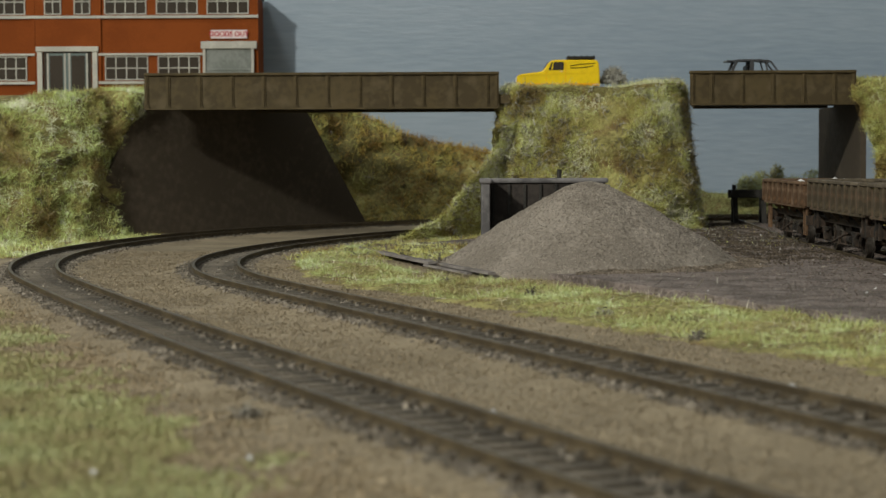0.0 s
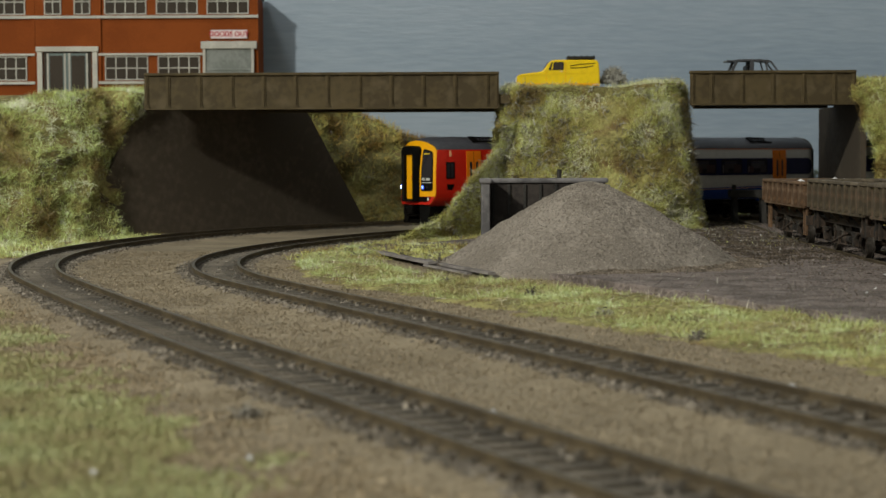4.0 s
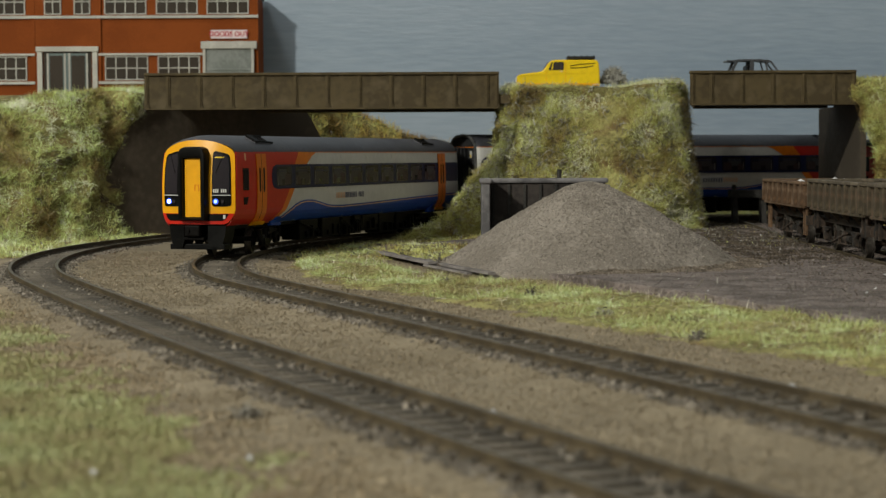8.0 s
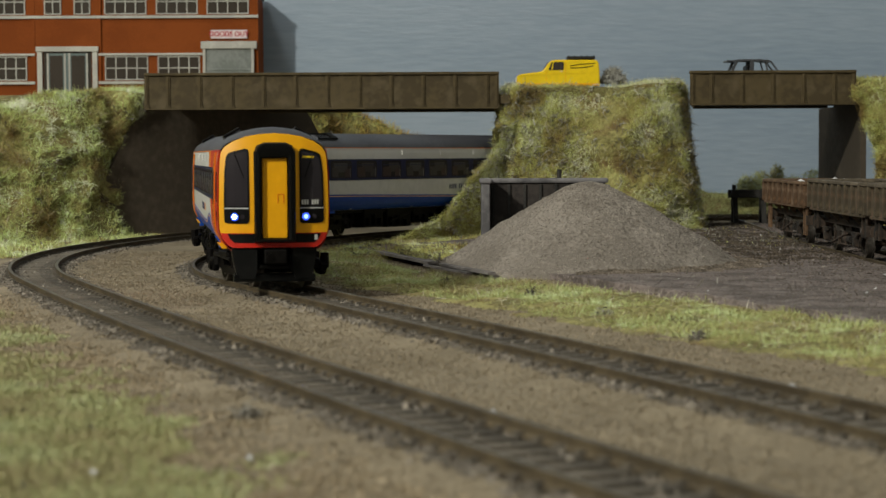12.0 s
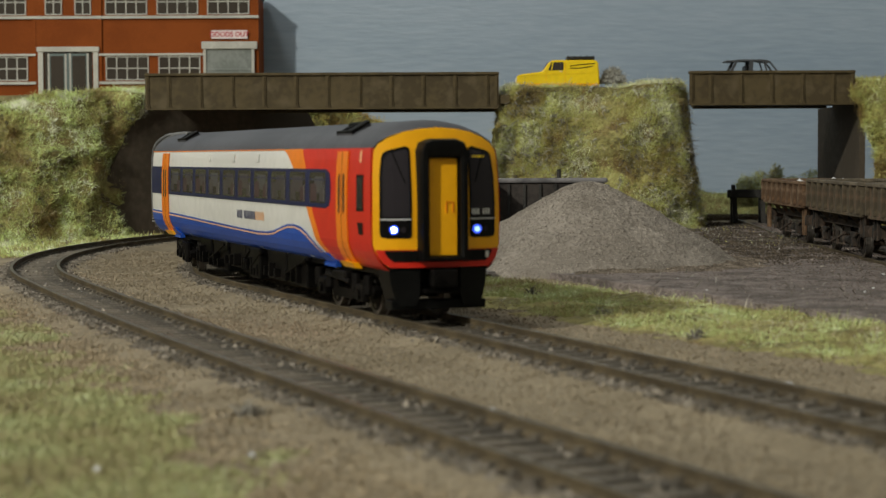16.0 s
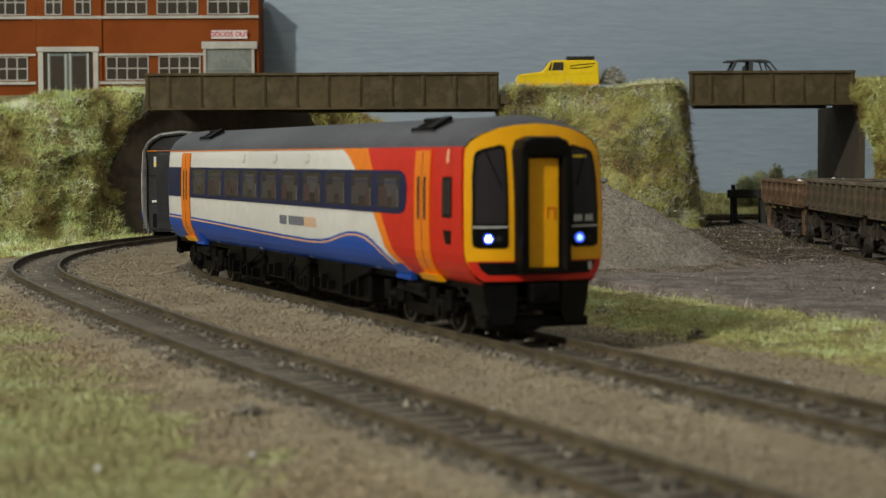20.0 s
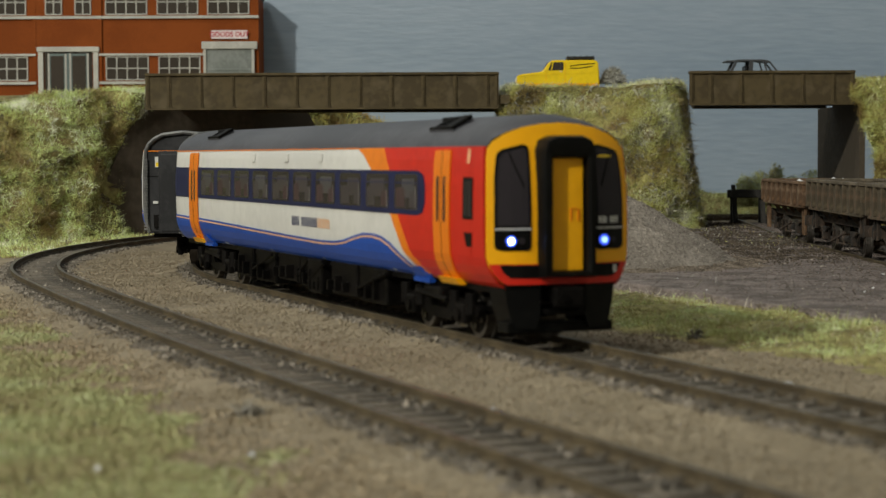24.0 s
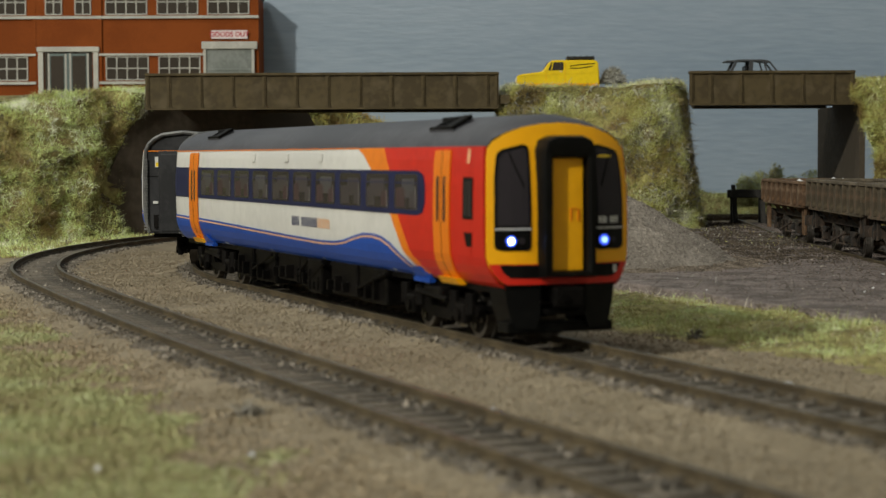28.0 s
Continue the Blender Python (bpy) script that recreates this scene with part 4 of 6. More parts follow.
def wagon(name, length, floor, rim, skinmat, panels, label, load=False):
    """An open wagon along x, from x = 0 (far end) to -length, wheels on z = 0."""
    top = thing(name, label, "wagon", group="wagons on the siding")
    L, w = length, 16.0
    rimmat = RUSTRIM if load else WAGONRIM
    for sgn in (-1, 1):
        side = part("side", boxes((-L, 0, sgn * w - 0.5, sgn * w + 0.5, floor, rim), bevel=0.15), skinmat, top)
        part("top_rail", boxes((-L - 0.4, 0.4, *sorted((sgn * (w - 1.6), sgn * (w + 1.9))), rim - 1.5, rim), bevel=0.4), rimmat, side, "paler worn rim")
        part("sole_lip", boxes((-L, 0, sgn * w - 1.0, sgn * w + 1.0, floor - 0.8, floor + 0.5), bevel=0.2), skinmat, side)
        first = None
        for i in range(panels + 1):
            x = -1 - (L - 2) * i / panels
            if first is None:
                first = part("rib", boxes((-0.8, 0.8, -1.5, 1.5, floor + 0.4, rim - 1.4), bevel=0.25), skinmat, side)
                first.matrix_basis = pose(x * MM, sgn * (w + 0.6) * MM, 0)
            else:
                again(first, x, sgn * (w + 0.6), 0)
    for x in (-L, 0):
        e = part("end", boxes((x - 0.5, x + 0.5, -w, w, floor, rim), bevel=0.15), skinmat, top)
        part("end_rail", boxes((x - 1.2, x + 1.2, -w - 1, w + 1, rim - 1.6, rim + 0.02), bevel=0.3), rimmat, e)
        for y in (-10, -3.4, 3.4, 10):
            part("end_rib", boxes((x - 1.4, x + 1.4, y - 0.7, y + 0.7, floor + 0.4, rim - 1.6), bevel=0.2), skinmat, e)
        part("buffer_beam", boxes((x - 1.0, x + 1.0, -w + 1, w - 1, 9.5, 14), bevel=0.2), WAGONUNDER, top)
        s = 1 if x == 0 else -1
        for y in (-11.4, 11.4):
            bm = bmesh.new()
            rod(bm, (x, y, 11.8), (x + s * 4, y, 11.8), 1.0, 10)
            rod(bm, (x + s * 4, y, 11.8), (x + s * 4.7, y, 11.8), 2.7, 16)
            part("buffer", bm, WAGONUNDER, top)
    part("floor_plate", boxes((-L, 0, -w, w, floor - 0.4, floor + 0.4)), WAGONUNDER, top)
    for sgn in (-1, 1):
        part("solebar", boxes((-L, 0, sgn * 9.4 - 0.8, sgn * 9.4 + 0.8, 11.8, 14.6), bevel=0.2), WAGONUNDER, top)
        for x in (-2.0, -L * 0.07, -L * 0.93, -L + 2.0):
            part("end_prop", boxes((x - 0.6, x + 0.6, *sorted((sgn * 13.8, sgn * 15.0)), 4.5 if load else 9.0, floor), bevel=0.2), skinmat if load else WAGONUNDER, top)
        for x in (-L * 0.22, -L * 0.78):
            bm = bmesh.new()
            extrude(bm, [(-6, 10), (6, 10), (2.6, 4.2), (-2.6, 4.2)], 12.2 * sgn, 13.2 * sgn, lambda u, v, q: (x + u, q, v))
            box(bm, x - 2, x + 2, min(13 * sgn, 15 * sgn), max(13 * sgn, 15 * sgn), 4.6, 8.4, 0.4)
            for i in range(3):
                box(bm, x - 7 + i * 1.6, x + 7 - i * 1.6, min(13 * sgn, 14.6 * sgn), max(13 * sgn, 14.6 * sgn), 9.9 - i * 0.7, 10.5 - i * 0.7)
            part("axle_guard", bm, WAGONUNDER, top)
        for i in range(5):
            x = -L * (0.12 + 0.19 * i)
            bm = bmesh.new()
            extrude(bm, [(0, floor), (3.4 * sgn, floor), (0, floor - 5)], -0.5, 0.5, lambda u, v, q: (x + q, 10.2 * sgn + u * 1.5, v))
            part("bracket", bm, skinmat, top)
        bm = bmesh.new()
        rod(bm, (-L * 0.36, 14.4 * sgn, 9.5), (-L * 0.64, 14.4 * sgn, 4.4), 0.6, 6)
        rod(bm, (-L * 0.5, 14.2 * sgn, 10), (-L * 0.5, 14.2 * sgn, 4.2), 0.8, 6)
        rod(bm, (-L * 0.30, 13.4 * sgn, 7.0), (-L * 0.40, 13.4 * sgn, 7.0), 1.5, 12)
        rod(bm, (-L * 0.55, 13.4 * sgn, 6.0), (-L * 0.66, 13.4 * sgn, 6.0), 0.8, 8)
        rod(bm, (-L * 0.30, 14.0 * sgn, 4.6), (-L * 0.70, 14.0 * sgn, 4.6), 0.4, 6)
        rod(bm, (-L * 0.58, 14.2 * sgn, 10), (-L * 0.60, 14.2 * sgn, 4.4), 0.5, 6)
        rod(bm, (-L * 0.40, 14.2 * sgn, 10), (-L * 0.38, 14.2 * sgn, 4.4), 0.5, 6)
        part("brake_gear", bm, WAGONUNDER, top)
    for x in (-L * 0.22, -L * 0.78):
        part("wheelset", wheel_bm(6.0), (WAGONUNDER, STEEL), top).matrix_basis = pose(x * MM, 0, 6.0 * MM)
    if load:
        def fn():
            bm = bmesh.new()
            rng = random.Random(3)
            for i in range(26):
                r = rng.uniform(1.2, 3.0)
                g = bmesh.ops.create_icosphere(bm, subdivisions=1, radius=r, matrix=Matrix.Translation((-L * 0.2 + rng.uniform(-14, 14), rng.uniform(-12, 12), rim - 2.2 + rng.uniform(-2, 1.4))))
            return bm
        part("load", fn(), PALELOAD, top, "crumpled pale load showing over the rim")
    return top


def wheel_bm(r):
    """A wheelset along y with treads, flanges, dished faces and spokes' holes as low relief."""
    bm = bmesh.new()
    for s in (-1, 1):
        rod(bm, (0, s * 7.2, 0), (0, s * 7.9, 0), r + 0.7, 26, mat=1)
        rod(bm, (0, s * 7.8, 0), (0, s * 10.0, 0), r, 26, mat=1)
        rod(bm, (0, s * 9.9, 0), (0, s * 10.2, 0), r * 0.80, 22, mat=0)
        rod(bm, (0, s * 10.0, 0), (0, s * 11.2, 0), r * 0.26, 10, mat=0)
        for k in range(4):
            a = k * math.pi / 2
            rod(bm, (r * 0.55 * math.cos(a), s * 10.0, r * 0.55 * math.sin(a)), (r * 0.55 * math.cos(a), s * 10.45, r * 0.55 * math.sin(a)), r * 0.13, 8, mat=1)
    rod(bm, (0, -7.5, 0), (0, 7.5, 0), 1.2, 10, mat=0)
    return bm


def wagons():
    track("siding_track", siding_way, 0, 600, "rusty siding track set in the yard dirt")
    rows = (("open_wagon", 116, 18.2, 29.9, RUSTWAGON, 7, "rust-brown open wagon with a pale load on the siding", True, 271),
            ("open_wagon", 116, 18.2, 31.4, OLIVEWAGON, 8, "weathered olive-brown open wagon on the siding", False, 406),
            ("open_wagon", 116, 18.2, 31.4, OLIVEWAGON, 8, "weathered olive-brown open wagon at the end of the row", False, 538))
    for name, L, fl, rim, mat, pn, label, load, s in rows:
        ob = wagon(name, L, fl, rim, mat, pn, label, load)
        c, h = siding_way(s)
        ob.matrix_basis = pose(c.x * MM, c.y * MM, c.z * MM, 0, 0, math.degrees(h))


# ---- factory ----
FY = 1345.0
PX = FY / 3427.0


def fx(u):
    return (u - 784) * PX


def fz(v):
    return 43.0 + (271.5 - v) * PX


def window(parent, x0, x1, z0, z1, cols, rows, off=0.0):
    y = FY - off
    w = part("window", boxes((x0, x1, y - 0.2, y + 0.8, z0, z1)), PANE, parent, "dark glazing behind white bars")
    fr = 0.75
    for i in range(cols + 1):
        x = x0 + (x1 - x0) * i / cols
        part("bar", boxes((x - fr / 2, x + fr / 2, y - 1.0, y + 0.1, z0 - fr / 2, z1 + fr / 2)), TRIM, w)
    for j in range(rows + 1):
        z = z0 + (z1 - z0) * j / rows
        part("bar", boxes((x0 - fr / 2, x1 + fr / 2, y - 0.9, y + 0.1, z - fr / 2, z + fr / 2)), TRIM, w)


def text(body, size, x, y, z, material, parent):
    cu = bpy.data.curves.new("lettering", "FONT")
    cu.body, cu.size, cu.offset, cu.extrude, cu.align_x, cu.align_y = body, size * MM, 0.13 * MM, 0.06 * MM, "CENTER", "CENTER"
    ob = new("lettering", cu)
    cu.materials.append(material)
    ob.parent = parent
    ob.matrix_basis = pose(x * MM, y * MM, z * MM, 90, 0, 0)
    return ob


def factory():
    top = thing("factory", "orange-red brick factory with white window bars and bands", "factory", 2.2, 0, 0.8)
    x1, x0, z0, z1 = fx(455), fx(-260), 66.0, 151.5
    part("wall", boxes((x0, x1, FY, FY + 38, z0, z1)), BRICK, top)
    part("roof", boxes((x0 - 1, x1 + 0.8, FY - 1.2, FY + 38, z1, z1 + 2.5), bevel=0.3), ROOFING, top)
    for a, b in ((60, 176),):
        part("pier", boxes((fx(a), fx(b), FY - 1.3, FY + 0.2, z0, z1)), BRICK, top)
    for u in (176, 60, -180):
        part("pilaster", boxes((fx(u) - 1.2, fx(u) + 1.2, FY - 1.7, FY + 0.2, z0, z1)), BRICK, top)
    # bands and sills
    for v0, v1, a, b in ((26, 31, -260, 455), (92, 96, -260, 62), (141, 146, -260, 62), (92, 96, 174, 358), (141, 146, 174, 262)):
        part("band", boxes((fx(a), fx(b) + 0.3, FY - 2.3, FY, fz(v1), fz(v0)), bevel=0.2), TRIM, top, "white painted band")
    for a, b in ((186, 260), (279, 351)):
        window(top, fx(a), fx(b), fz(138), fz(98), 4, 2)
    window(top, fx(-26), fx(47), fz(138), fz(98), 4, 2)
    window(top, fx(-120), fx(-47), fz(138), fz(98), 4, 2)
    for a, b, c in ((186, 258, 4), (277, 348, 4), (366, 438, 4), (-26, 45, 4), (81, 109, 2), (133, 160, 2), (-120, -47, 4)):
        window(top, fx(a), fx(b), fz(23), fz(-20), c, 2, 1.4 if 60 < a < 170 else 0.0)
    d = part("doorway", boxes((fx(78), fx(162), FY - 1.8, FY - 1.2, z0, fz(89))), PANE, top, "dark glazed entrance")
    for u in (67, 164):
        part("jamb", boxes((fx(u), fx(u + 9), FY - 3.2, FY - 1.2, z0, fz(88)), bevel=0.2), TRIM, d, "white door surround")
    part("lintel", boxes((fx(65), fx(175), FY - 3.8, FY - 1.2, fz(89), fz(80)), bevel=0.3), TRIM, d, "white door surround")
    for a, b in ((84, 117), (122, 156)):
        part("leaf", boxes((fx(a), fx(b), FY - 2.5, FY - 1.9, z0, fz(92)), bevel=0.1), DOORGREEN, d, "grey-green glazed door leaf")
        for u in (a, b - 3):
            part("stile", boxes((fx(u), fx(u + 3), FY - 2.9, FY - 2.4, z0, fz(92))), TRIM, d)
        part("glass", boxes((fx(a + 5), fx(b - 5), FY - 2.7, FY - 2.4, z0, fz(96))), PANE, d)
    part("centre_post", boxes((fx(117.5), fx(121.5), FY - 2.8, FY - 1.9, z0, fz(91)), bevel=0.1), DOORGREEN, d, "teal centre post")
    s = part("shutter", boxes((fx(363), fx(443), FY - 1.9, FY - 1.0, z0, fz(84))), SHUTTER, top, "grey ribbed roller shutter")
    for i in range(18):
        z = z0 + 1 + i * 2.0
        if z < fz(86):
            part("slat", boxes((fx(363), fx(443), FY - 2.4, FY - 1.8, z, z + 1.55), bevel=0.25), SHUTTER, s)
    for u in (358, 443):
        part("jamb", boxes((fx(u), fx(u + 5), FY - 3.2, FY - 1.2, z0, fz(84)), bevel=0.2), TRIM, s)
    part("lintel", boxes((fx(355), fx(453), FY - 3.8, FY - 1.2, fz(85), fz(72)), bevel=0.3), TRIM, s, "white lintel over the shutter")
    sg = part("sign", boxes((fx(372), fx(436), FY - 2.0, FY - 1.2, fz(67), fz(52)), bevel=0.1), SIGNPINK, top, "white sign with red letters")
    text("GOODS OUT", 4.5, fx(404), FY - 2.1, fz(59.5), SIGNRED, sg)
    # paved forecourt strip in front
    tagged(part("forecourt", boxes((x0, x1 + 30, FY - 140, FY + 39, 60, 70.5)), EARTH), "mossy level ground before the factory", "ground", kind="structure")


# ---- road vehicles ----
def van():
    top = thing("van", "bright yellow small van with a black load on its roof rack", "van", 68.0, 1150, 82.2)
    L = 48.8
    prof = [(0, 0.9), (0.1, 6.2), (0.9, 7.6), (5, 8.4), (13.5, 9.4), (15.6, 10.0), (18.6, 14.4), (20.2, 15.8), (22, 16.3), (46.6, 16.2), (48.0, 15.2), (48.6, 9.0), (48.8, 0.9)]
    bm = bmesh.new()
    extrude(bm, prof, -9.6, 9.6, lambda u, v, q: (u - L / 2, q, v))
    bmesh.ops.bevel(bm, geom=bm.edges[:], offset=0.6, segments=3, affect="EDGES")
    body = part("body", bm, VANYELLOW, top, "", True)
    for sgn in (-1, 1):
        def panel(nm, outline, d0, d1, mat, parent, lab=""):
            bm = bmesh.new()
            y0, y1 = sorted((sgn * d0, sgn * d1))
            extrude(bm, outline, y0, y1, lambda u, v, q: (u - L / 2, q, v))
            return part(nm, bm, mat, parent, lab)
        w = panel("side_window", [(18.6, 10.3), (27.6, 10.3), (27.6, 14.6), (26.9, 15.0), (21.2, 15.0), (20.4, 14.6)], 9.5, 9.75, PANE, body, "dark cab side window")
        panel("quarter_pillar", [(20.2, 10.3), (20.9, 10.3), (21.9, 15.0), (21.2, 15.0)], 9.74, 9.9, VANYELLOW, w)
        panel("window_post", [(25.6, 10.6), (26.4, 10.6), (26.4, 14.6), (25.6, 14.6)], 9.74, 9.82, SEATS, w)
        for u in (17.2, 28.5):
            panel("door_gap", [(u, 1.6), (u + 0.25, 1.6), (u + 0.25, 15.2 if u > 20 else 9.6), (u, 15.2 if u > 20 else 9.6)], 9.55, 9.68, YELLOW, body)
        panel("waist_line", [(1.5, 7.0), (47.8, 8.8), (47.8, 9.15), (1.5, 7.35)], 9.5, 9.85, VANYELLOW, body)
        # a deeper yellow strip paints the shading low on the body side
        panel("sill_shade", [(1.0, 1.2), (48.0, 1.2), (48.0, 2.6), (1.0, 2.6)], 9.5, 9.72, YELLOW, body)
        panel("lettering_bar", [(31.4, 12.4), (38, 13.4), (46, 13.9), (46, 14.4), (38, 13.9), (31.4, 12.9)], 9.58, 9.75, BLACK, body, "thin black line of lettering")
        panel("lettering_bar", [(31.4, 11.2), (38, 11.3), (45, 12.4), (45, 12.9), (38, 11.8), (31.4, 11.7)], 9.58, 9.75, BLACK, body, "thin black line of lettering")
        panel("door_handle", [(25.4, 9.4), (27.0, 9.4), (27.0, 9.75), (25.4, 9.75)], 9.6, 9.95, CHROME, body)
        part("headlight", boxes((-L / 2 - 0.2, -L / 2 + 0.4, *sorted((sgn * 5.4, sgn * 8.2)), 4, 6.2), bevel=0.2), CHROME, body)
    for x in (9.5 - L / 2, 38.5 - L / 2):
        for y in (-7.4, 7.4):
            bm = bmesh.new()
            rod(bm, (0, -1.4, 0), (0, 1.4, 0), 3.0, 20)
            t = part("wheel", bm, BLACK, top)
            t.matrix_basis = pose(x * MM, y * MM, 3.0 * MM)
            bm = bmesh.new()
            rod(bm, (0, -1.55, 0), (0, 1.55, 0), 1.6, 14)
            part("hub", bm, CHROME, t)
    bm = bmesh.new()
    extrude(bm, [(16.6, 10.9), (19.0, 14.8), (19.2, 14.8), (16.8, 10.9)], -7.8, 7.8, lambda u, v, q: (u - L / 2 - 0.5, q, v + 0.2))
    part("windscreen", bm, PANE, body)
    rack = part("roof_rack", boxes((30.0 - L / 2, 46.2 - L / 2, -7, 7, 16.6, 18.5), bevel=0.5), BLACKWOOD, top, "black load on the roof rack")
    for i in range(5):
        part("rack_bar", boxes((30.4 + i * 3.7 - L / 2, 31.0 + i * 3.7 - L / 2, -7.4, 7.4, 16.0, 18.8)), BLACKWOOD, rack)


def parked_car():
    top = thing("car", "dark grey estate car on the short bridge behind the parapet", "car", 182.6, 1150, 80.9)
    body = part("body", boxes((-25, 27, -10.5, 10.5, 3, 10.2), bevel=1.2), CARGREY, top, "", True)
    prof = [(-13.0, 16.9), (-8, 17.5), (4, 17.5), (8.5, 17.1), (10.8, 16.3), (10.2, 15.7), (4, 16.5), (-8, 16.5), (-13.0, 16.0)]
    bm = bmesh.new()
    extrude(bm, prof, -8.2, 8.2, lambda u, v, q: (u, q, v))
    part("roof_panel", bm, CARGREY, body)
    for sgn in (-1, 1):
        for (a, b), (c, d), w in (((-13.0, 9.8), (-9.5, 16.7), 1.7), ((-1.2, 9.8), (-0.8, 16.7), 2.4), ((8.6, 9.8), (6.4, 16.7), 0.8), ((15.0, 9.8), (9.8, 16.4), 1.1)):
            bm = bmesh.new()
            extrude(bm, [(a - w / 2, b), (a + w / 2, b), (c + w / 2, d), (c - w / 2, d)], sgn * 8.0 - 0.5, sgn * 8.0 + 0.5, lambda u, v, q: (u, q, v))
            part("pillar", bm, CARGREY, body)
    part("seat", boxes((-4, 0, -7, 7, 8, 14.2), bevel=0.8), BLACK, top)
    part("spoiler", boxes((-15.6, -11.5, -8, 8, 16.1, 17.0), bevel=0.3), CARGREY, body)
    for x in (-16, 17):
        for y in (-9.6, 9.6):
            bm = bmesh.new()
            rod(bm, (0, -1.5, 0), (0, 1.5, 0), 3.9, 20)
            t = part("wheel", bm, BLACK, top)
            t.matrix_basis = pose(x * MM, y * MM, 3.9 * MM)
            bm = bmesh.new()
            rod(bm, (0, -1.6, 0), (0, 1.6, 0), 2.2, 14)
            part("rim", bm, CHROME, t)


def back_bushes():
    rng = random.Random(19)
    for x, y, z, rx, rz in ((202, 1292, 8, 8, 20), (212, 1290, 8, 9, 23.5), (222.5, 1293, 9, 6.5, 27), (233, 1292, 8, 9, 20), (247, 1296, 8, 11, 24)):
        pts = []
        for i in range(2600):
            a, h = rng.uniform(0, 6.28), rng.random()
            r = rx * rng.random() ** 0.5
            pts.append((x + r * math.cos(a), y + r * math.sin(a), z + rz * h * (1 - 0.8 * (r / rx) ** 3), math.cos(a), math.sin(a), 0.8))
        ob = blades("bush", pts, SAGE, (1.6, 4.5), 0.34, 0.9, "rough green bush on the bank behind the siding", 55, 0.8)
        tagged(ob, "", "bush")


def bush():
    rng = random.Random(9)
    pts = []
    for i in range(1500):
        a, r, h = rng.uniform(0, 6.28), 8.5 * rng.random() ** 0.5, rng.random()
        pts.append((101 + r * math.cos(a) * (1 - 0.25 * h), 1150 + r * math.sin(a), 85 + 9.0 * h * (1 - (r / 9) ** 4), math.cos(a), math.sin(a), 0.6))
    ob = blades("bush", pts, TWIGS, (1.4, 3.6), 0.4, 1.3, "small grey twiggy bush on top of the mound", 51, 1.4)
    tagged(ob, "", "bush")


# ---- the train ----
HALF = [(13.2, 13.6), (14.2, 14.8), (16, 16.1), (18, 17.0), (20, 17.45), (26, 17.7), (36, 17.6), (42, 17.25), (45, 16.9), (47.3, 15.7), (49.4, 13.0), (51.2, 8.8), (52.1, 4.4), (52.4, 0.0)]
REAR = -301.5


def half_width(z):
    return float(np.interp(z, [a for a, b in HALF], [b for a, b in HALF]))


def nose_x(y, z):
    """The cab's face: bowed in plan, and leaning back above the waist."""
    return -0.2 - 3.9 * (abs(y) / 17.6) ** 2.4 - 3.2 * max(0.0, (z - 29) / 23) ** 1.8


def taper(x):
    """The inner end of a car draws in a little."""
    return float(np.interp(x, [REAR + 1.2, REAR + 2.6, REAR + 6], [0.89, 0.97, 1.0]))


def on_side(sgn):
    return lambda x, z, h: Vector((x, sgn * (half_width(z) * taper(x) + h), z))


def on_nose(y, z, h):
    return Vector((nose_x(y, z) + h, y, z))


ZCUT = (14.2, 15, 16, 18, 20, 23, 26, 31, 36, 39, 42)
YCUT = tuple(-15 + 2.5 * i for i in range(13))
NZCUT = (14.2, 16, 20, 24, 29, 33, 37, 40, 43, 45, 47, 49)


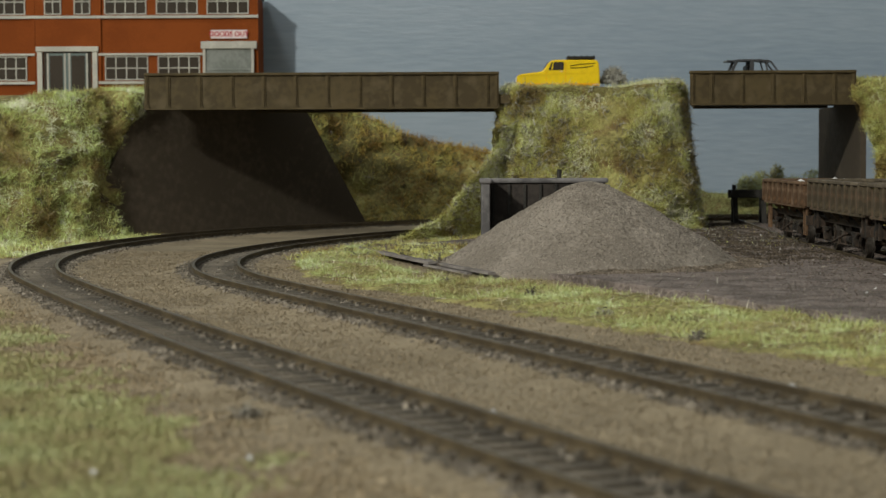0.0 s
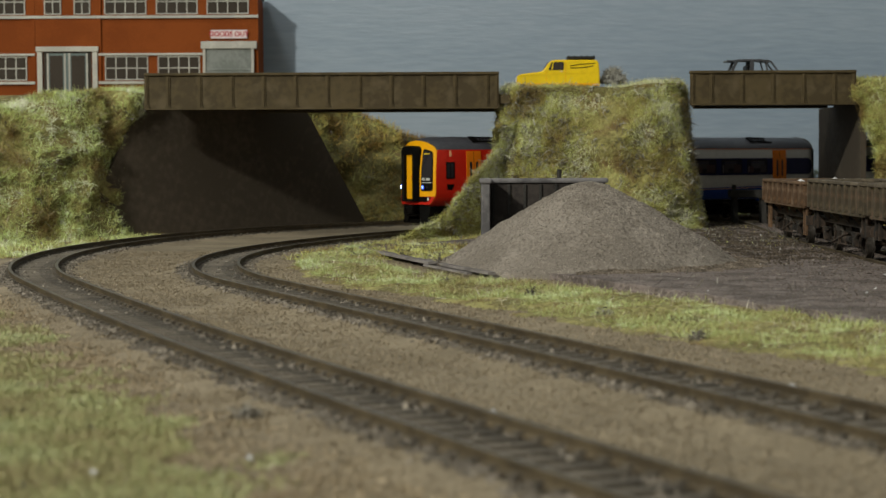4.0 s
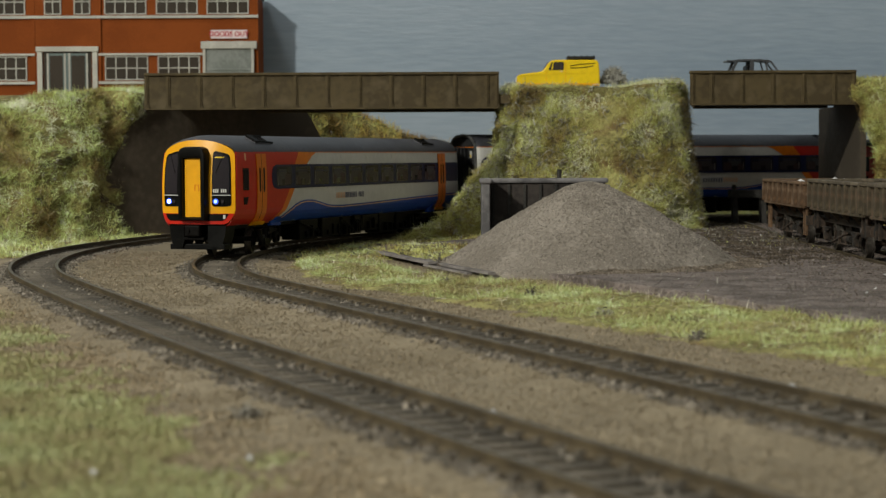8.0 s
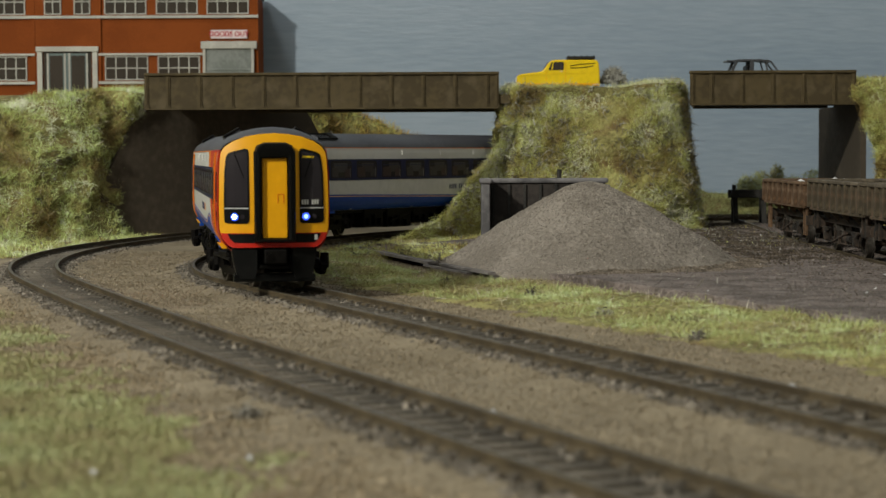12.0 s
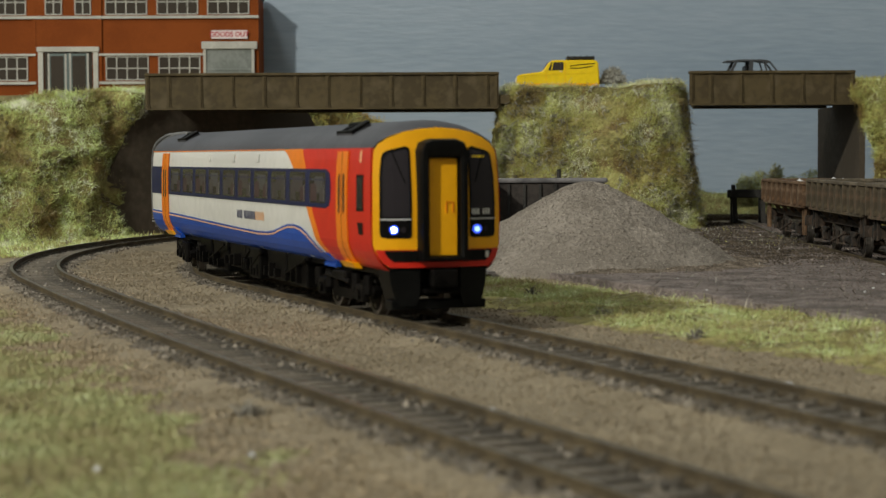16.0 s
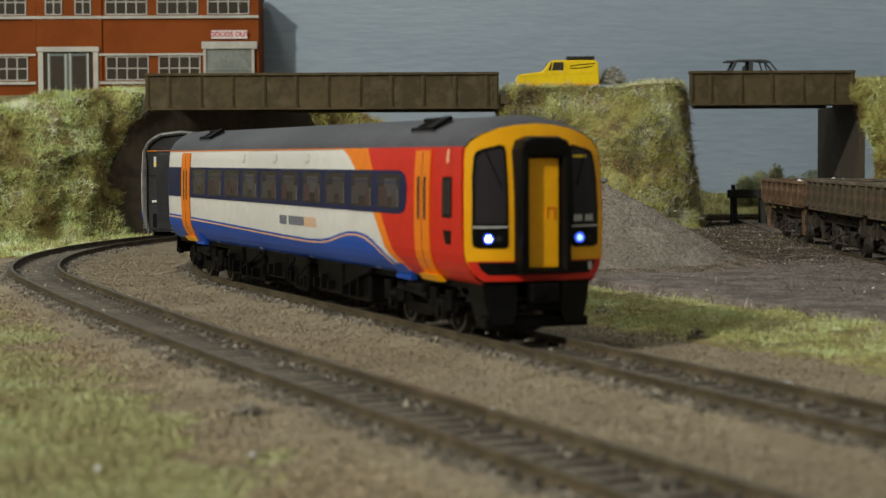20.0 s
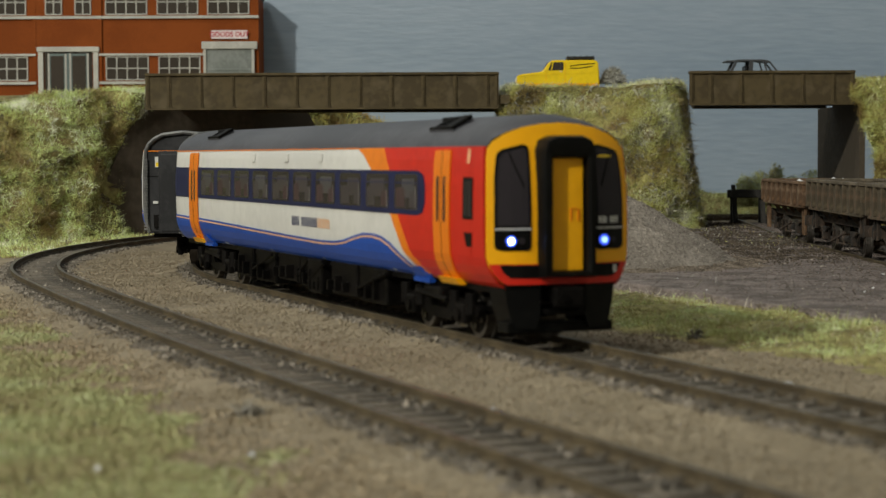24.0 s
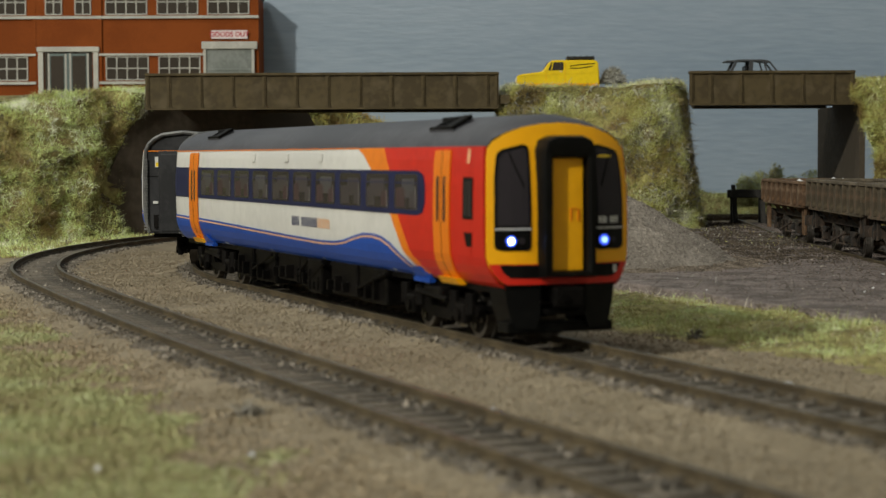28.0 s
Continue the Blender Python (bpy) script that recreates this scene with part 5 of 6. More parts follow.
def railcar(name, label, lit):
    top = thing(name, label, "railcar", group="two-car train")
    # shell
    bm = bmesh.new()
    ring = [(b, a) for a, b in HALF] + [(-b, a) for a, b in HALF[-2::-1]]
    xs = [REAR + 1.2, REAR + 2.6, REAR + 6] + [REAR + 12 + i * 12 for i in range(23)] + [-12]
    rows = [[bm.verts.new((x, y * taper(x), z)) for y, z in ring] for i, x in enumerate(xs)]
    def drop(z, k):
        return z - k * max(0.0, z - 45) / 7.4  # the roof dips to the cab's arch
    rows.append([bm.verts.new((min(-7.5, nose_x(y, z) - 2.0), y, drop(z, 0.7))) for y, z in ring])
    rows.append([bm.verts.new((nose_x(y, drop(z, 1.8)) - 0.6, y, drop(z, 1.8))) for y, z in ring])
    rows.append([bm.verts.new((nose_x(y * 0.97, drop(z, 2.3)) - 0.1, y * 0.985, drop(z, 2.3))) for y, z in ring])
    nring = len(ring)
    for a, b in zip(rows, rows[1:]):
        for i in range(nring - 1):
            f = bm.faces.new((a[i], b[i], b[i + 1], a[i + 1]))
            f.material_index = 1 if ring[i][1] >= 45 and ring[i + 1][1] >= 45 else 4 if b in rows[-3:] else 0
        bm.faces.new((a[-1], b[-1], b[0], a[0])).material_index = 2
    bm.faces.new(rows[0]).material_index = 3
    bmesh.ops.recalc_face_normals(bm, faces=bm.faces[:])
    body = part("body", bm, (WHITE, TRAINROOF, UNDER, GANGWAY, RED), top, "white body with a dark grey roof", True)

    # livery on both sides
    wave = [(REAR + 1.5, 21.2), (-240, 20.4), (-193, 19.5), (-150, 18.7), (-125, 18.4), (-112, 18.7), (-104, 19.4), (-96, 20.7), (-88, 21.8), (-80, 22.0), (-74, 21.5), (-68, 20.2), (-62, 18.0), (-56, 15.4), (-50, 13.3)]
    for sgn in (-1, 1):
        S = on_side(sgn)
        long = [REAR + 12 + i * 12 for i in range(24)]
        def lay(nm, outline, mat, base, thick=0.12, lab="", us=(REAR + 2.6, REAR + 6), parent=body):
            return part(nm, skin(outline, S, us, ZCUT, thick, base), mat, parent, lab, False)
        lay("lower_panel", [(REAR + 1.5, 13.3)] + [(-49, 13.3)] + [(x + (0.9 if x > -80 else 0), z + 0.85) for x, z in wave[-2::-1]], BLUE, 0.05, 0.1, "blue lower panel with a wavy top")
        lay("stripe", [(x, z - 0.25) for x, z in wave] + [(x + (0.4 if x > -80 else 0), z + 0.2) for x, z in wave[::-1]], PEACH, 0.16, 0.05, "thin peach stripe")
        lay("cab_panel", [(-11.8, 13.3), (-11.8, 45), (-72, 45), (-66.5, 39), (-60, 28), (-52, 19), (-42, 13.3)], RED, 0.08, 0.1, "red cab-end panel")
        nose = [(-12.2, 13.3), (-12.2, 45)] + [(nose_x(half_width(z), z) - 0.15, z) for z in (45, 42, 39, 36, 33, 30, 27, 24, 21, 18, 15, 13.3)]
        lay("cab_corner", nose, RED, 0.08, 0.1, "red cab corner", (-10, -8, -6))
        lay("swoosh", [(-93, 45), (-72, 45), (-66.5, 39), (-60, 28), (-52, 19), (-42.2, 13.3), (-46.5, 13.3), (-57, 19), (-65.5, 28), (-80, 39), (-87, 43)], ORANGE, 0.10, 0.12, "orange swoosh")
        lay("cantrail_line", [(REAR + 1.5, 44.75), (-93, 44.75), (-93, 45.05), (REAR + 1.5, 45.05)], ORANGE, 0.1, 0.1, "thin orange line under the roof")
        band = [(REAR + 3.6, 37.2), (REAR + 2.8, 33.8), (REAR + 3.6, 30.4), (REAR + 6, 28.6), (-46, 28.4), (-42.6, 29.2), (-41.0, 31.5), (-40.8, 35.5), (-42.2, 38.2), (-46, 39.3), (REAR + 6, 39.1)]
        wb = lay("window_band", band, NAVY, 0.14, 0.14, "dark navy window band")
        for i in range(10):
            x = -258.5 + i * 21.8
            w = 17.4 if i < 9 else 16.4
            o = [(x + 0.8, 29.7), (x + w - 0.8, 29.7), (x + w, 30.5), (x + w, 37.6), (x + w - 0.8, 38.4), (x + 0.8, 38.4), (x, 37.6), (x, 30.5)]
            p = part("window", skin(o, S, (), ZCUT, 0.06, 0.26), GLASS, wb)
            # the dim saloon as flat tones on the pane, reflections and light from beyond put into their colour: a far
            # window, two seat backs and a grab pole
            k = i * 7 % 5
            part("far_window", skin([(x + 2.4 + k, 32.6), (x + w - 3.6 + k * 0.4, 32.6), (x + w - 3.6 + k * 0.4, 37.2), (x + 2.4 + k, 37.2)], S, (), ZCUT, 0.02, 0.31), (FARPANE, SEATS, SEATS)[i % 3], p)
            part("seat_back", skin([(x + 1.0, 30.2), (x + 6.2 + k * 0.5, 30.2), (x + 5.8 + k * 0.5, 34.6), (x + 4.6 + k * 0.5, 35.2), (x + 1.0, 34.9)], S, (), ZCUT, 0.02, 0.33), SEATRED if i % 4 in (1, 2) else SEATS, p)
            part("seat_back", skin([(x + w - 5.8, 30.2), (x + w - 0.9, 30.2), (x + w - 0.9, 34.0), (x + w - 4.6, 34.2), (x + w - 5.6, 33.2)], S, (), ZCUT, 0.02, 0.33), SEATS if i % 2 else SEATRED, p)
            part("grab_pole", skin([(x + w - 1.5, 30.0), (x + w - 1.1, 30.0), (x + w - 1.1, 34.4 + k * 0.4), (x + w - 1.5, 34.4 + k * 0.4)], S, (), ZCUT, 0.02, 0.36), BLIND, p)
            part("vent_bar", skin([(x + 0.6, 36.1), (x + w - 0.6, 36.1), (x + w - 0.6, 36.4), (x + 0.6, 36.4)], S, (), ZCUT, 0.03, 0.33), NAVY, p)
        for xa, xb in ((-34.7, -24.7), (-275.0, -263.5)):
            d = lay("door", [(xa, 13.6), (xb, 13.6), (xb, 44.2), (xa, 44.2)], ORANGE, 0.2, 0.35, "orange double-leaf passenger door")
            xm = (xa + xb) / 2
            part("seam", skin([(xm - 0.12, 14), (xm + 0.12, 14), (xm + 0.12, 44), (xm - 0.12, 44)], S, (), ZCUT, 0.05, 0.55), BLACK, d)
            for xc in (xm - 2.1, xm + 2.1):
                part("door_window", skin([(xc - 0.75, 28), (xc, 27.2), (xc + 0.75, 28), (xc + 0.75, 37.6), (xc, 38.3), (xc - 0.75, 37.6)], S, (), ZCUT, 0.06, 0.56), GLASS, d)
            part("step", skin([(xa - 0.6, 12.7), (xb + 0.6, 12.7), (xb + 0.4, 14.3), (xa - 0.4, 14.3)], S, (), ZCUT, 1.9, 0.2), YELLOW, d, "yellow door step")
        cw = lay("cab_window", [(-16.6, 28.4), (-10.6, 28.4), (-10.6, 38), (-16.6, 38)], BLACK, 0.2, 0.12, "black-framed cab side window")
        part("cab_glass", skin([(-15.6, 29.2), (-13.9, 29.2), (-13.9, 37.2), (-15.6, 37.2)], S, (), ZCUT, 0.05, 0.33), GLASS, cw)
        part("cab_glass", skin([(-13.2, 29.2), (-11.4, 29.2), (-11.4, 37.2), (-13.2, 37.2)], S, (), ZCUT, 0.05, 0.33), GLASS, cw)
        lay("vent", [(-16, 25.4), (-11, 25.4), (-11.6, 22.2), (-14.8, 22.2)], BLACK, 0.2, 0.12, "black vent recess")
        x = -151.5
        for i in range(19):
            if i != 4:
                lay("letter_bar", [(x, 22.7), (x + 0.95, 22.7), (x + 0.95, 25.4), (x, 25.4)], BLUEBAR if i < 13 else PEACH, 0.12, 0.05)
            x += 1.92
        for xa in (-196, -160, -127):
            lay("roofline_hatch", [(xa, 41.2), (xa + 4.2, 41.2), (xa + 4.2, 43.6), (xa, 43.6)], WHITE, 0.1, 0.28)
        for xa in (-262.6, -54.5):
            br = lay("lifting_bracket", [(xa, 12.3), (xa + 10, 12.3), (xa + 10, 13.8), (xa + 7.5, 14.4), (xa + 6.0, 15.8), (xa + 2.5, 15.8), (xa, 14.6)], BLUE, 0.2, 0.9, "blue lifting bracket")
            part("bracket_lip", skin([(xa - 0.4, 12.0), (xa + 10.4, 12.0), (xa + 10.4, 13.0), (xa - 0.4, 13.0)], S, (), ZCUT, 1.7, 0.3), BLUE, br)
        for xa in (-238, -184, -131, -72):
            lay("jacking_mark", [(xa, 13.4), (xa + 0.9, 13.4), (xa + 0.9, 14.1), (xa, 14.1)], PALEBAR, 0.2, 0.12)
        lay("small_label", [(-14.6, 41.2), (-13.2, 41.2), (-13.2, 44.4), (-14.6, 44.4)], PEACH, 0.2, 0.08)
    # the cab face
    def face(nm, outline, mat, base, thick, parent=body, lab="", sm=False):
        return part(nm, skin(outline, on_nose, YCUT, NZCUT, thick, base), mat, parent, lab, sm)
    arch = [(17.0, 42), (16.6, 44.4), (15.4, 46.1), (12.9, 47.7), (9.0, 49.2), (4.6, 50.0), (0, 50.3)]
    outline = [(-13.8, 14.2), (13.8, 14.2), (14.7, 14.9), (15.9, 16.3), (16.9, 18.2), (17.35, 20), (17.45, 26), (17.3, 36)] + arch + [(-a, b) for a, b in arch[-2::-1]] + [(-17.3, 36), (-17.45, 26), (-17.35, 20), (-16.9, 18.2), (-15.9, 16.3), (-14.7, 14.9)]
    f = face("face", outline, YELLOW, -0.2, 0.5, body, "yellow cab face", True)
    face("valance", [(-13.4, 14.0), (13.4, 14.0), (14.8, 14.9), (16.1, 16.5), (17.0, 18.6), (-17.0, 18.6), (-16.1, 16.5), (-14.8, 14.9)], RED, 0.3, 0.25, f, "red valance")
    face("valance_recess", [(-14.9, 18.4), (-14.0, 16.6), (-12.6, 15.5), (12.6, 15.5), (14.0, 16.6), (14.9, 18.4)], BLACK, 0.5, 0.25, f, "black recess")
    for s in (-1, 1):
        face("number_bar", [(s * 13.2 - 0.5, 16.3), (s * 13.2 + 0.5, 16.3), (s * 13.2 + 0.5, 18.0), (s * 13.2 - 0.5, 18.0)], PALEBAR, 0.74, 0.06, f) if s > 0 else None
        ws = face("windscreen", [(s * 8.9, 21.6), (s * 14.2, 21.6), (s * 15.5, 21.9), (s * 15.9, 22.7), (s * 15.9, 30), (s * 15.7, 38), (s * 15.1, 42.6), (s * 14.6, 43.7), (s * 13.6, 44.3), (s * 9.2, 45.4), (s * 8.3, 45.1), (s * 8.0, 44.2), (s * 8.0, 22.6), (s * 8.2, 21.9)], BLACK, 0.3, 0.22, f, "black windscreen surround")
        face("screen_glass", [(s * 8.5, 27.2), (s * 15.3, 27.2), (s * 15.1, 37.6), (s * 14.5, 42.2), (s * 13.3, 43.6), (s * 9.0, 44.6), (s * 8.5, 44.0)], GLASS, 0.52, 0.08, ws)
        face("trim_line", [(s * 8.1, 26.3), (s * 15.8, 26.3), (s * 15.8, 26.65), (s * 8.1, 26.65)], CHROME, 0.52, 0.12, ws, "bright trim line")
        ly = -12.7 if s < 0 else 9.9
        c = Vector((nose_x(ly, 23.8) + 0.4, ly, 23.8))
        bm = bmesh.new()
        rod(bm, c, c + Vector((0.7, 0, 0)), 1.7, 18)
        part("lamp_housing", bm, BLACK, ws)
        if lit:
            # an added glowing disc imitates the blue halo round the lit lens
            bm = bmesh.new()
            rod(bm, c + Vector((0.6, 0, 0)), c + Vector((0.85, 0, 0)), 1.25, 20)
            part("lamp_rim", bm, LAMPHALO, ws, "blue glow round the lens")
        bm = bmesh.new()
        rod(bm, c + Vector((0.5, 0, 0)), c + Vector((1.05, 0, 0)), 0.9 if s < 0 else 0.7, 18, 0.7)
        part("headlight" if lit else "tail_light", bm, ((LAMPGLOW if s < 0 else LAMPDIM) if lit else BLACK), ws, "lit bluish-white headlight" if lit else "unlit lamp")
        bm = bmesh.new()
        my = -10.2 if s < 0 else 12.6
        rod(bm, Vector((nose_x(my, 23.8) + 0.4, my, 23.8)), Vector((nose_x(my, 23.8) + 0.95, my, 23.8)), 0.8, 14)
        part("marker_light", bm, GLASS, ws, "small unlit marker light")
        bm = bmesh.new()
        rod(bm, on_nose(s * 12.6, 44.0, 0.7), on_nose(s * 9.6, 36.0, 0.75), 0.16, 6)
        part("wiper", bm, UNDER, ws)
        if s > 0:
            for i in (0, 1, 2, 4, 5, 6):
                y = 8.6 + i * 0.82
                face("number_bar", [(y, 27.6), (y + 0.6, 27.6), (y + 0.6, 29.1), (y, 29.1)], PALEBAR, 0.62, 0.05, ws)
            face("destination_bar", [(9.0, 42.4), (12.8, 42.4), (12.8, 43.0), (9.0, 43.0)], VANYELLOW, 0.62, 0.05, ws)
    # gangway: a thick rubber surround with the door set back in it
    def hoop(y, z0, z1, r):
        return [(-y, z0), (-y, z1 - r), (-y + r * 0.3, z1 - r * 0.3), (-y + r, z1), (y - r, z1), (y - r * 0.3, z1 - r * 0.3), (y, z1 - r), (y, z0)]
    bm = bmesh.new()
    loops = []
    for y, z0, z1, r, x in ((6.5, 15.6, 47.3, 3.2, -4.0), (6.5, 15.6, 47.3, 3.2, 2.4), (6.1, 16.0, 46.9, 2.8, 3.6), (5.0, 16.6, 43.8, 1.2, 3.8), (4.3, 17.0, 42.6, 0.7, 3.2), (4.2, 17.0, 42.4, 0.6, -1.4)):
        loops.append([bm.verts.new((x, a, b)) for a, b in hoop(y, z0, z1, r)])
    for p, q in zip(loops, loops[1:]):
        for i in range(8):
            bm.faces.new((p[i], q[i], q[(i + 1) % 8], p[(i + 1) % 8]))
    bm.faces.new(loops[-1])
    bmesh.ops.recalc_face_normals(bm, faces=bm.faces[:])
    gw = part("gangway", bm, BLACK, body, "black rubber gangway surround", True)
    gd = part("gangway_door", boxes((-1.2, 1.5, -3.9, 3.9, 17.1, 42.2), bevel=0.15), YELLOW, gw, "yellow gangway door")
    part("door_handle", boxes((1.4, 1.75, 0.8, 1.0, 28.2, 31), (1.4, 1.75, 2.6, 2.8, 28.2, 31), (1.4, 1.75, 0.8, 2.8, 30.8, 31)), ORANGE, gd)
    # skirt, coupler, plough
    bm = bmesh.new()
    for s in (-1, 1):
        extrude(bm, [(s * 5.6, 13.8), (s * 13.6, 13.8), (s * 13.0, 9.2), (s * 11.6, 4.0), (s * 6.6, 4.0), (s * 5.6, 6.5)], -9, 0, lambda u, v, q: (q + nose_x(u, 20) - 0.4, u, v))
    box(bm, -8, -2.0, -13, 13, 3.0, 5.4, 0.3)
    skirt = part("skirt", bm, BLACK, top, "black skirt and plough")
    bm = bmesh.new()
    box(bm, -14, 1.5, -2.6, 2.6, 9.6, 13.2, 0.4)
    box(bm, 0.5, 3.2, -3.6, 3.6, 8.8, 13.6, 0.6)
    rod(bm, (2.8, -1.8, 11.2), (3.8, -1.8, 11.2), 1.0, 10)
    box(bm, -2, 1.2, -4.8, 4.8, 7.2, 8.4, 0.3)
    part("coupler", bm, UNDER, skirt)
    # inner end: a dark end wall with a bright ribbed rim, and a short corridor connection
    bm = bmesh.new()
    box(bm, REAR - 9.6, REAR + 1.5, -6.6, 6.6, 14, 44, 0.8)
    for i in range(4):
        box(bm, REAR - 9.2 + i * 2.3, REAR - 8.2 + i * 2.3, -7.2, 7.2, 13.6, 44.8, 0.3)
    part("corridor_end", bm, GANGWAY, body, "dark grey corridor connection")
    wall = part("end_wall", boxes((REAR + 0.5, REAR + 1.3, -14.6, 14.6, 13.8, 44.4), bevel=0.2), GANGWAY, body, "dark grey end wall with fittings")
    ring2 = [(13.6, 13.6)] + [(half_width(z) * 0.87, z) for z in (20, 26, 36, 42, 45, 47.3, 49.4, 51.0)] + [(0, 51.9)]
    ring2 += [(-y, z) for y, z in ring2[-2::-1]]
    bm = bmesh.new()
    for (c, d), (e, g) in zip(ring2, ring2[1:]):
        rod(bm, (REAR + 0.5, c, d), (REAR + 0.5, e, g), 0.85, 8)
    for sgn in (-1, 1):
        for i in range(24):
            box(bm, REAR - 0.7, REAR + 0.2, *sorted((sgn * 13.9, sgn * 15.5)), 14.6 + i * 1.15, 15.2 + i * 1.15)
    part("end_rim", bm, RIMSTEEL, body, "bright ribbed rim round the car end")
    part("cantrail_line", boxes((REAR + 0.3, REAR + 0.6, -14.4, 14.4, 44.6, 45.0)), ORANGE, wall)
    for sgn in (-1, 1):
        lab = part("warning_label", boxes((REAR + 0.2, REAR + 0.6, *sorted((sgn * 9.2, sgn * 11.2)), 38.6, 42.6)), PALEBAR, wall, "small white and yellow warning label")
        part("label_panel", boxes((REAR + 0.1, REAR + 0.3, *sorted((sgn * 9.5, sgn * 10.9)), 38.9, 40.4)), VANYELLOW, lab)
        part("seam_line", boxes((REAR + 0.35, REAR + 0.6, *sorted((sgn * 7.4, sgn * 14.2)), 35.0, 35.25)), UNDER, wall)
        part("handrail", boxes((REAR - 0.3, REAR + 0.4, *sorted((sgn * 8.2, sgn * 8.6)), 18, 34)), RIMSTEEL, wall)
        part("cable_box", boxes((REAR - 0.8, REAR + 0.6, *sorted((sgn * 8.0, sgn * 11.6)), 15.2, 20.5), bevel=0.2), UNDER, wall)
        part("socket", boxes((REAR - 0.3, REAR + 0.6, *sorted((sgn * 10.0, sgn * 12.0)), 24.6, 25.6), bevel=0.2), PALEBAR, wall)
    # roof gear
    for x0 in (-48, -264):
        for sgn in (-1, 1):
            # exhaust housing on the shoulder of the roof: a sloping plate with two raised rails
            bm = bmesh.new()
            box(bm, x0, x0 + 16, -3.0, 3.0, -0.7, 0.5, 0.3)
            r = part("roof_pod", bm, TRAINROOF, body, "dark exhaust housing on the roof shoulder")
            r.matrix_basis = pose(0, sgn * 11.4 * MM, 50.15 * MM, -sgn * 30, 0, 0)
            bm = bmesh.new()
            rod(bm, (x0 + 1, -2.4, 0.6), (x0 + 15, -2.4, 0.8), 0.5, 8)
            rod(bm, (x0 - 2, 2.6, 0.4), (x0 + 12, 2.2, 0.8), 0.5, 8)
            for i in range(5):
                box(bm, x0 + 2.4 + i * 2.2, x0 + 3.2 + i * 2.2, -2.2, 2.0, 0.3, 0.85, 0.15)
            box(bm, x0 + 12, x0 + 16.5, -3, 3, 0.4, 1.3, 0.3)
            part("exhaust", bm, UNDER, r)
    # underframe boxes
    rng = random.Random(12)
    x = -78
    while x > -222:
        w = rng.choice((9, 13, 17, 22))
        lo = rng.uniform(3.2, 6.0)
        for sgn in (-1, 1):
            bm = bmesh.new()
            y0, y1 = sorted((sgn * 5.5, sgn * rng.uniform(13.2, 15.6)))
            box(bm, x - w, x, y0, y1, lo, 13.4, 0.5)
            for i in range(3):
                box(bm, x - w + 1.5 + i * w * 0.3, x - w + 2.6 + i * w * 0.3, *sorted((sgn * 12.6, sgn * 16.0)), lo + 1, lo + rng.uniform(3, 7), 0.2)
            if rng.random() < 0.5:
                rod(bm, (x - w, sgn * 15.4, lo + 3), (x + 2, sgn * 15.4, 12.5), 0.5, 6)
            part("equipment_box", bm, UNDER, top)
        x -= w + rng.uniform(2, 5)
    part("underfloor", boxes((REAR + 4, -12, -13, 13, 11.6, 13.6)), UNDER, top)
    # the scale length of the car over its ends
    for o in top.children_recursive:
        o.data.transform(Matrix.Diagonal((1.012, 1, 1, 1)))
        o.location.x *= 1.012
    # bogies
    pivots = []
    for x in (-43.5, -256.0):
        b = part("bogie", bogie_bm(), UNDER, top)
        b.matrix_basis = pose(x * MM, 0, 0)
        ws = []
        for dx in (-17.0, 17.0):
            w = part("wheelset", wheel_bm(5.6), (UNDER, STEEL), b)
            w.matrix_basis = pose(dx * MM, 0, 5.6 * MM)
            ws.append((w, dx))
        pivots.append((b, x, ws))
    return top, pivots


def bogie_bm():
    bm = bmesh.new()
    for s in (-1, 1):
        y0, y1 = sorted((s * 11.6, s * 13.4))
        extrude(bm, [(-26, 7.2), (-22, 8.8), (-8, 9.6), (-5, 6.2), (5, 6.2), (8, 9.6), (22, 8.8), (26, 7.2), (25, 5.4), (10, 5.0), (7, 3.6), (-7, 3.6), (-10, 5.0), (-25, 5.4)], y0, y1, lambda u, v, q: (u, q, v))
        for x in (-17, 17):
            box(bm, x - 3.2, x + 3.2, *sorted((s * 12.8, s * 15.0)), 3.6, 8.4, 0.6)
            rod(bm, (x, s * 14.8, 5.6), (x, s * 15.7, 5.6), 1.5, 12)
            rod(bm, (x - 5.2, s * 13.8, 6), (x - 5.2, s * 13.8, 11), 1.5, 10)
            rod(bm, (x + 5.2, s * 13.8, 6), (x + 5.2, s * 13.8, 11), 1.5, 10)
        box(bm, -6, 6, *sorted((s * 12.2, s * 15.4)), 8.8, 11.4, 0.7)
        rod(bm, (-12, s * 14.8, 9.8), (9, s * 14.8, 8.6), 0.7, 8)
    box(bm, -4, 4, -12, 12, 6.5, 11.5, 0.4)
    box(bm, -24, -22, -12, 12, 6, 8)
    box(bm, 22, 24, -12, 12, 6, 8)
    return bm


# ---- how the train runs: place of the leading pivot along the inner track ----
RUN = [(0.0, -690), (0.7, -622), (1.0, -593.5), (1.2, -573.5), (1.6, -535), (2.5, -451), (3.5, -364), (5.5, -222), (6.0, -184.5), (6.5, -147), (7.0, -110.5), (7.5, -76),
       (8.0, -43.5), (8.5, -12), (9.0, 20), (9.5, 53.5), (10.0, 85), (10.5, 112), (11.0, 136.5), (11.5, 158), (12.0, 178), (12.5, 197), (13.5, 232), (14.5, 264), (15.0, 278),
       (15.5, 291), (16.0, 303.3), (16.5, 314), (17.0, 324), (17.5, 332.5), (18.0, 340), (18.5, 347), (19.0, 353), (19.5, 358.5), (20.0, 363.5), (20.5, 368), (21.0, 372),
       (21.5, 375), (22.2, 376.5), (28.0, 376.5)]


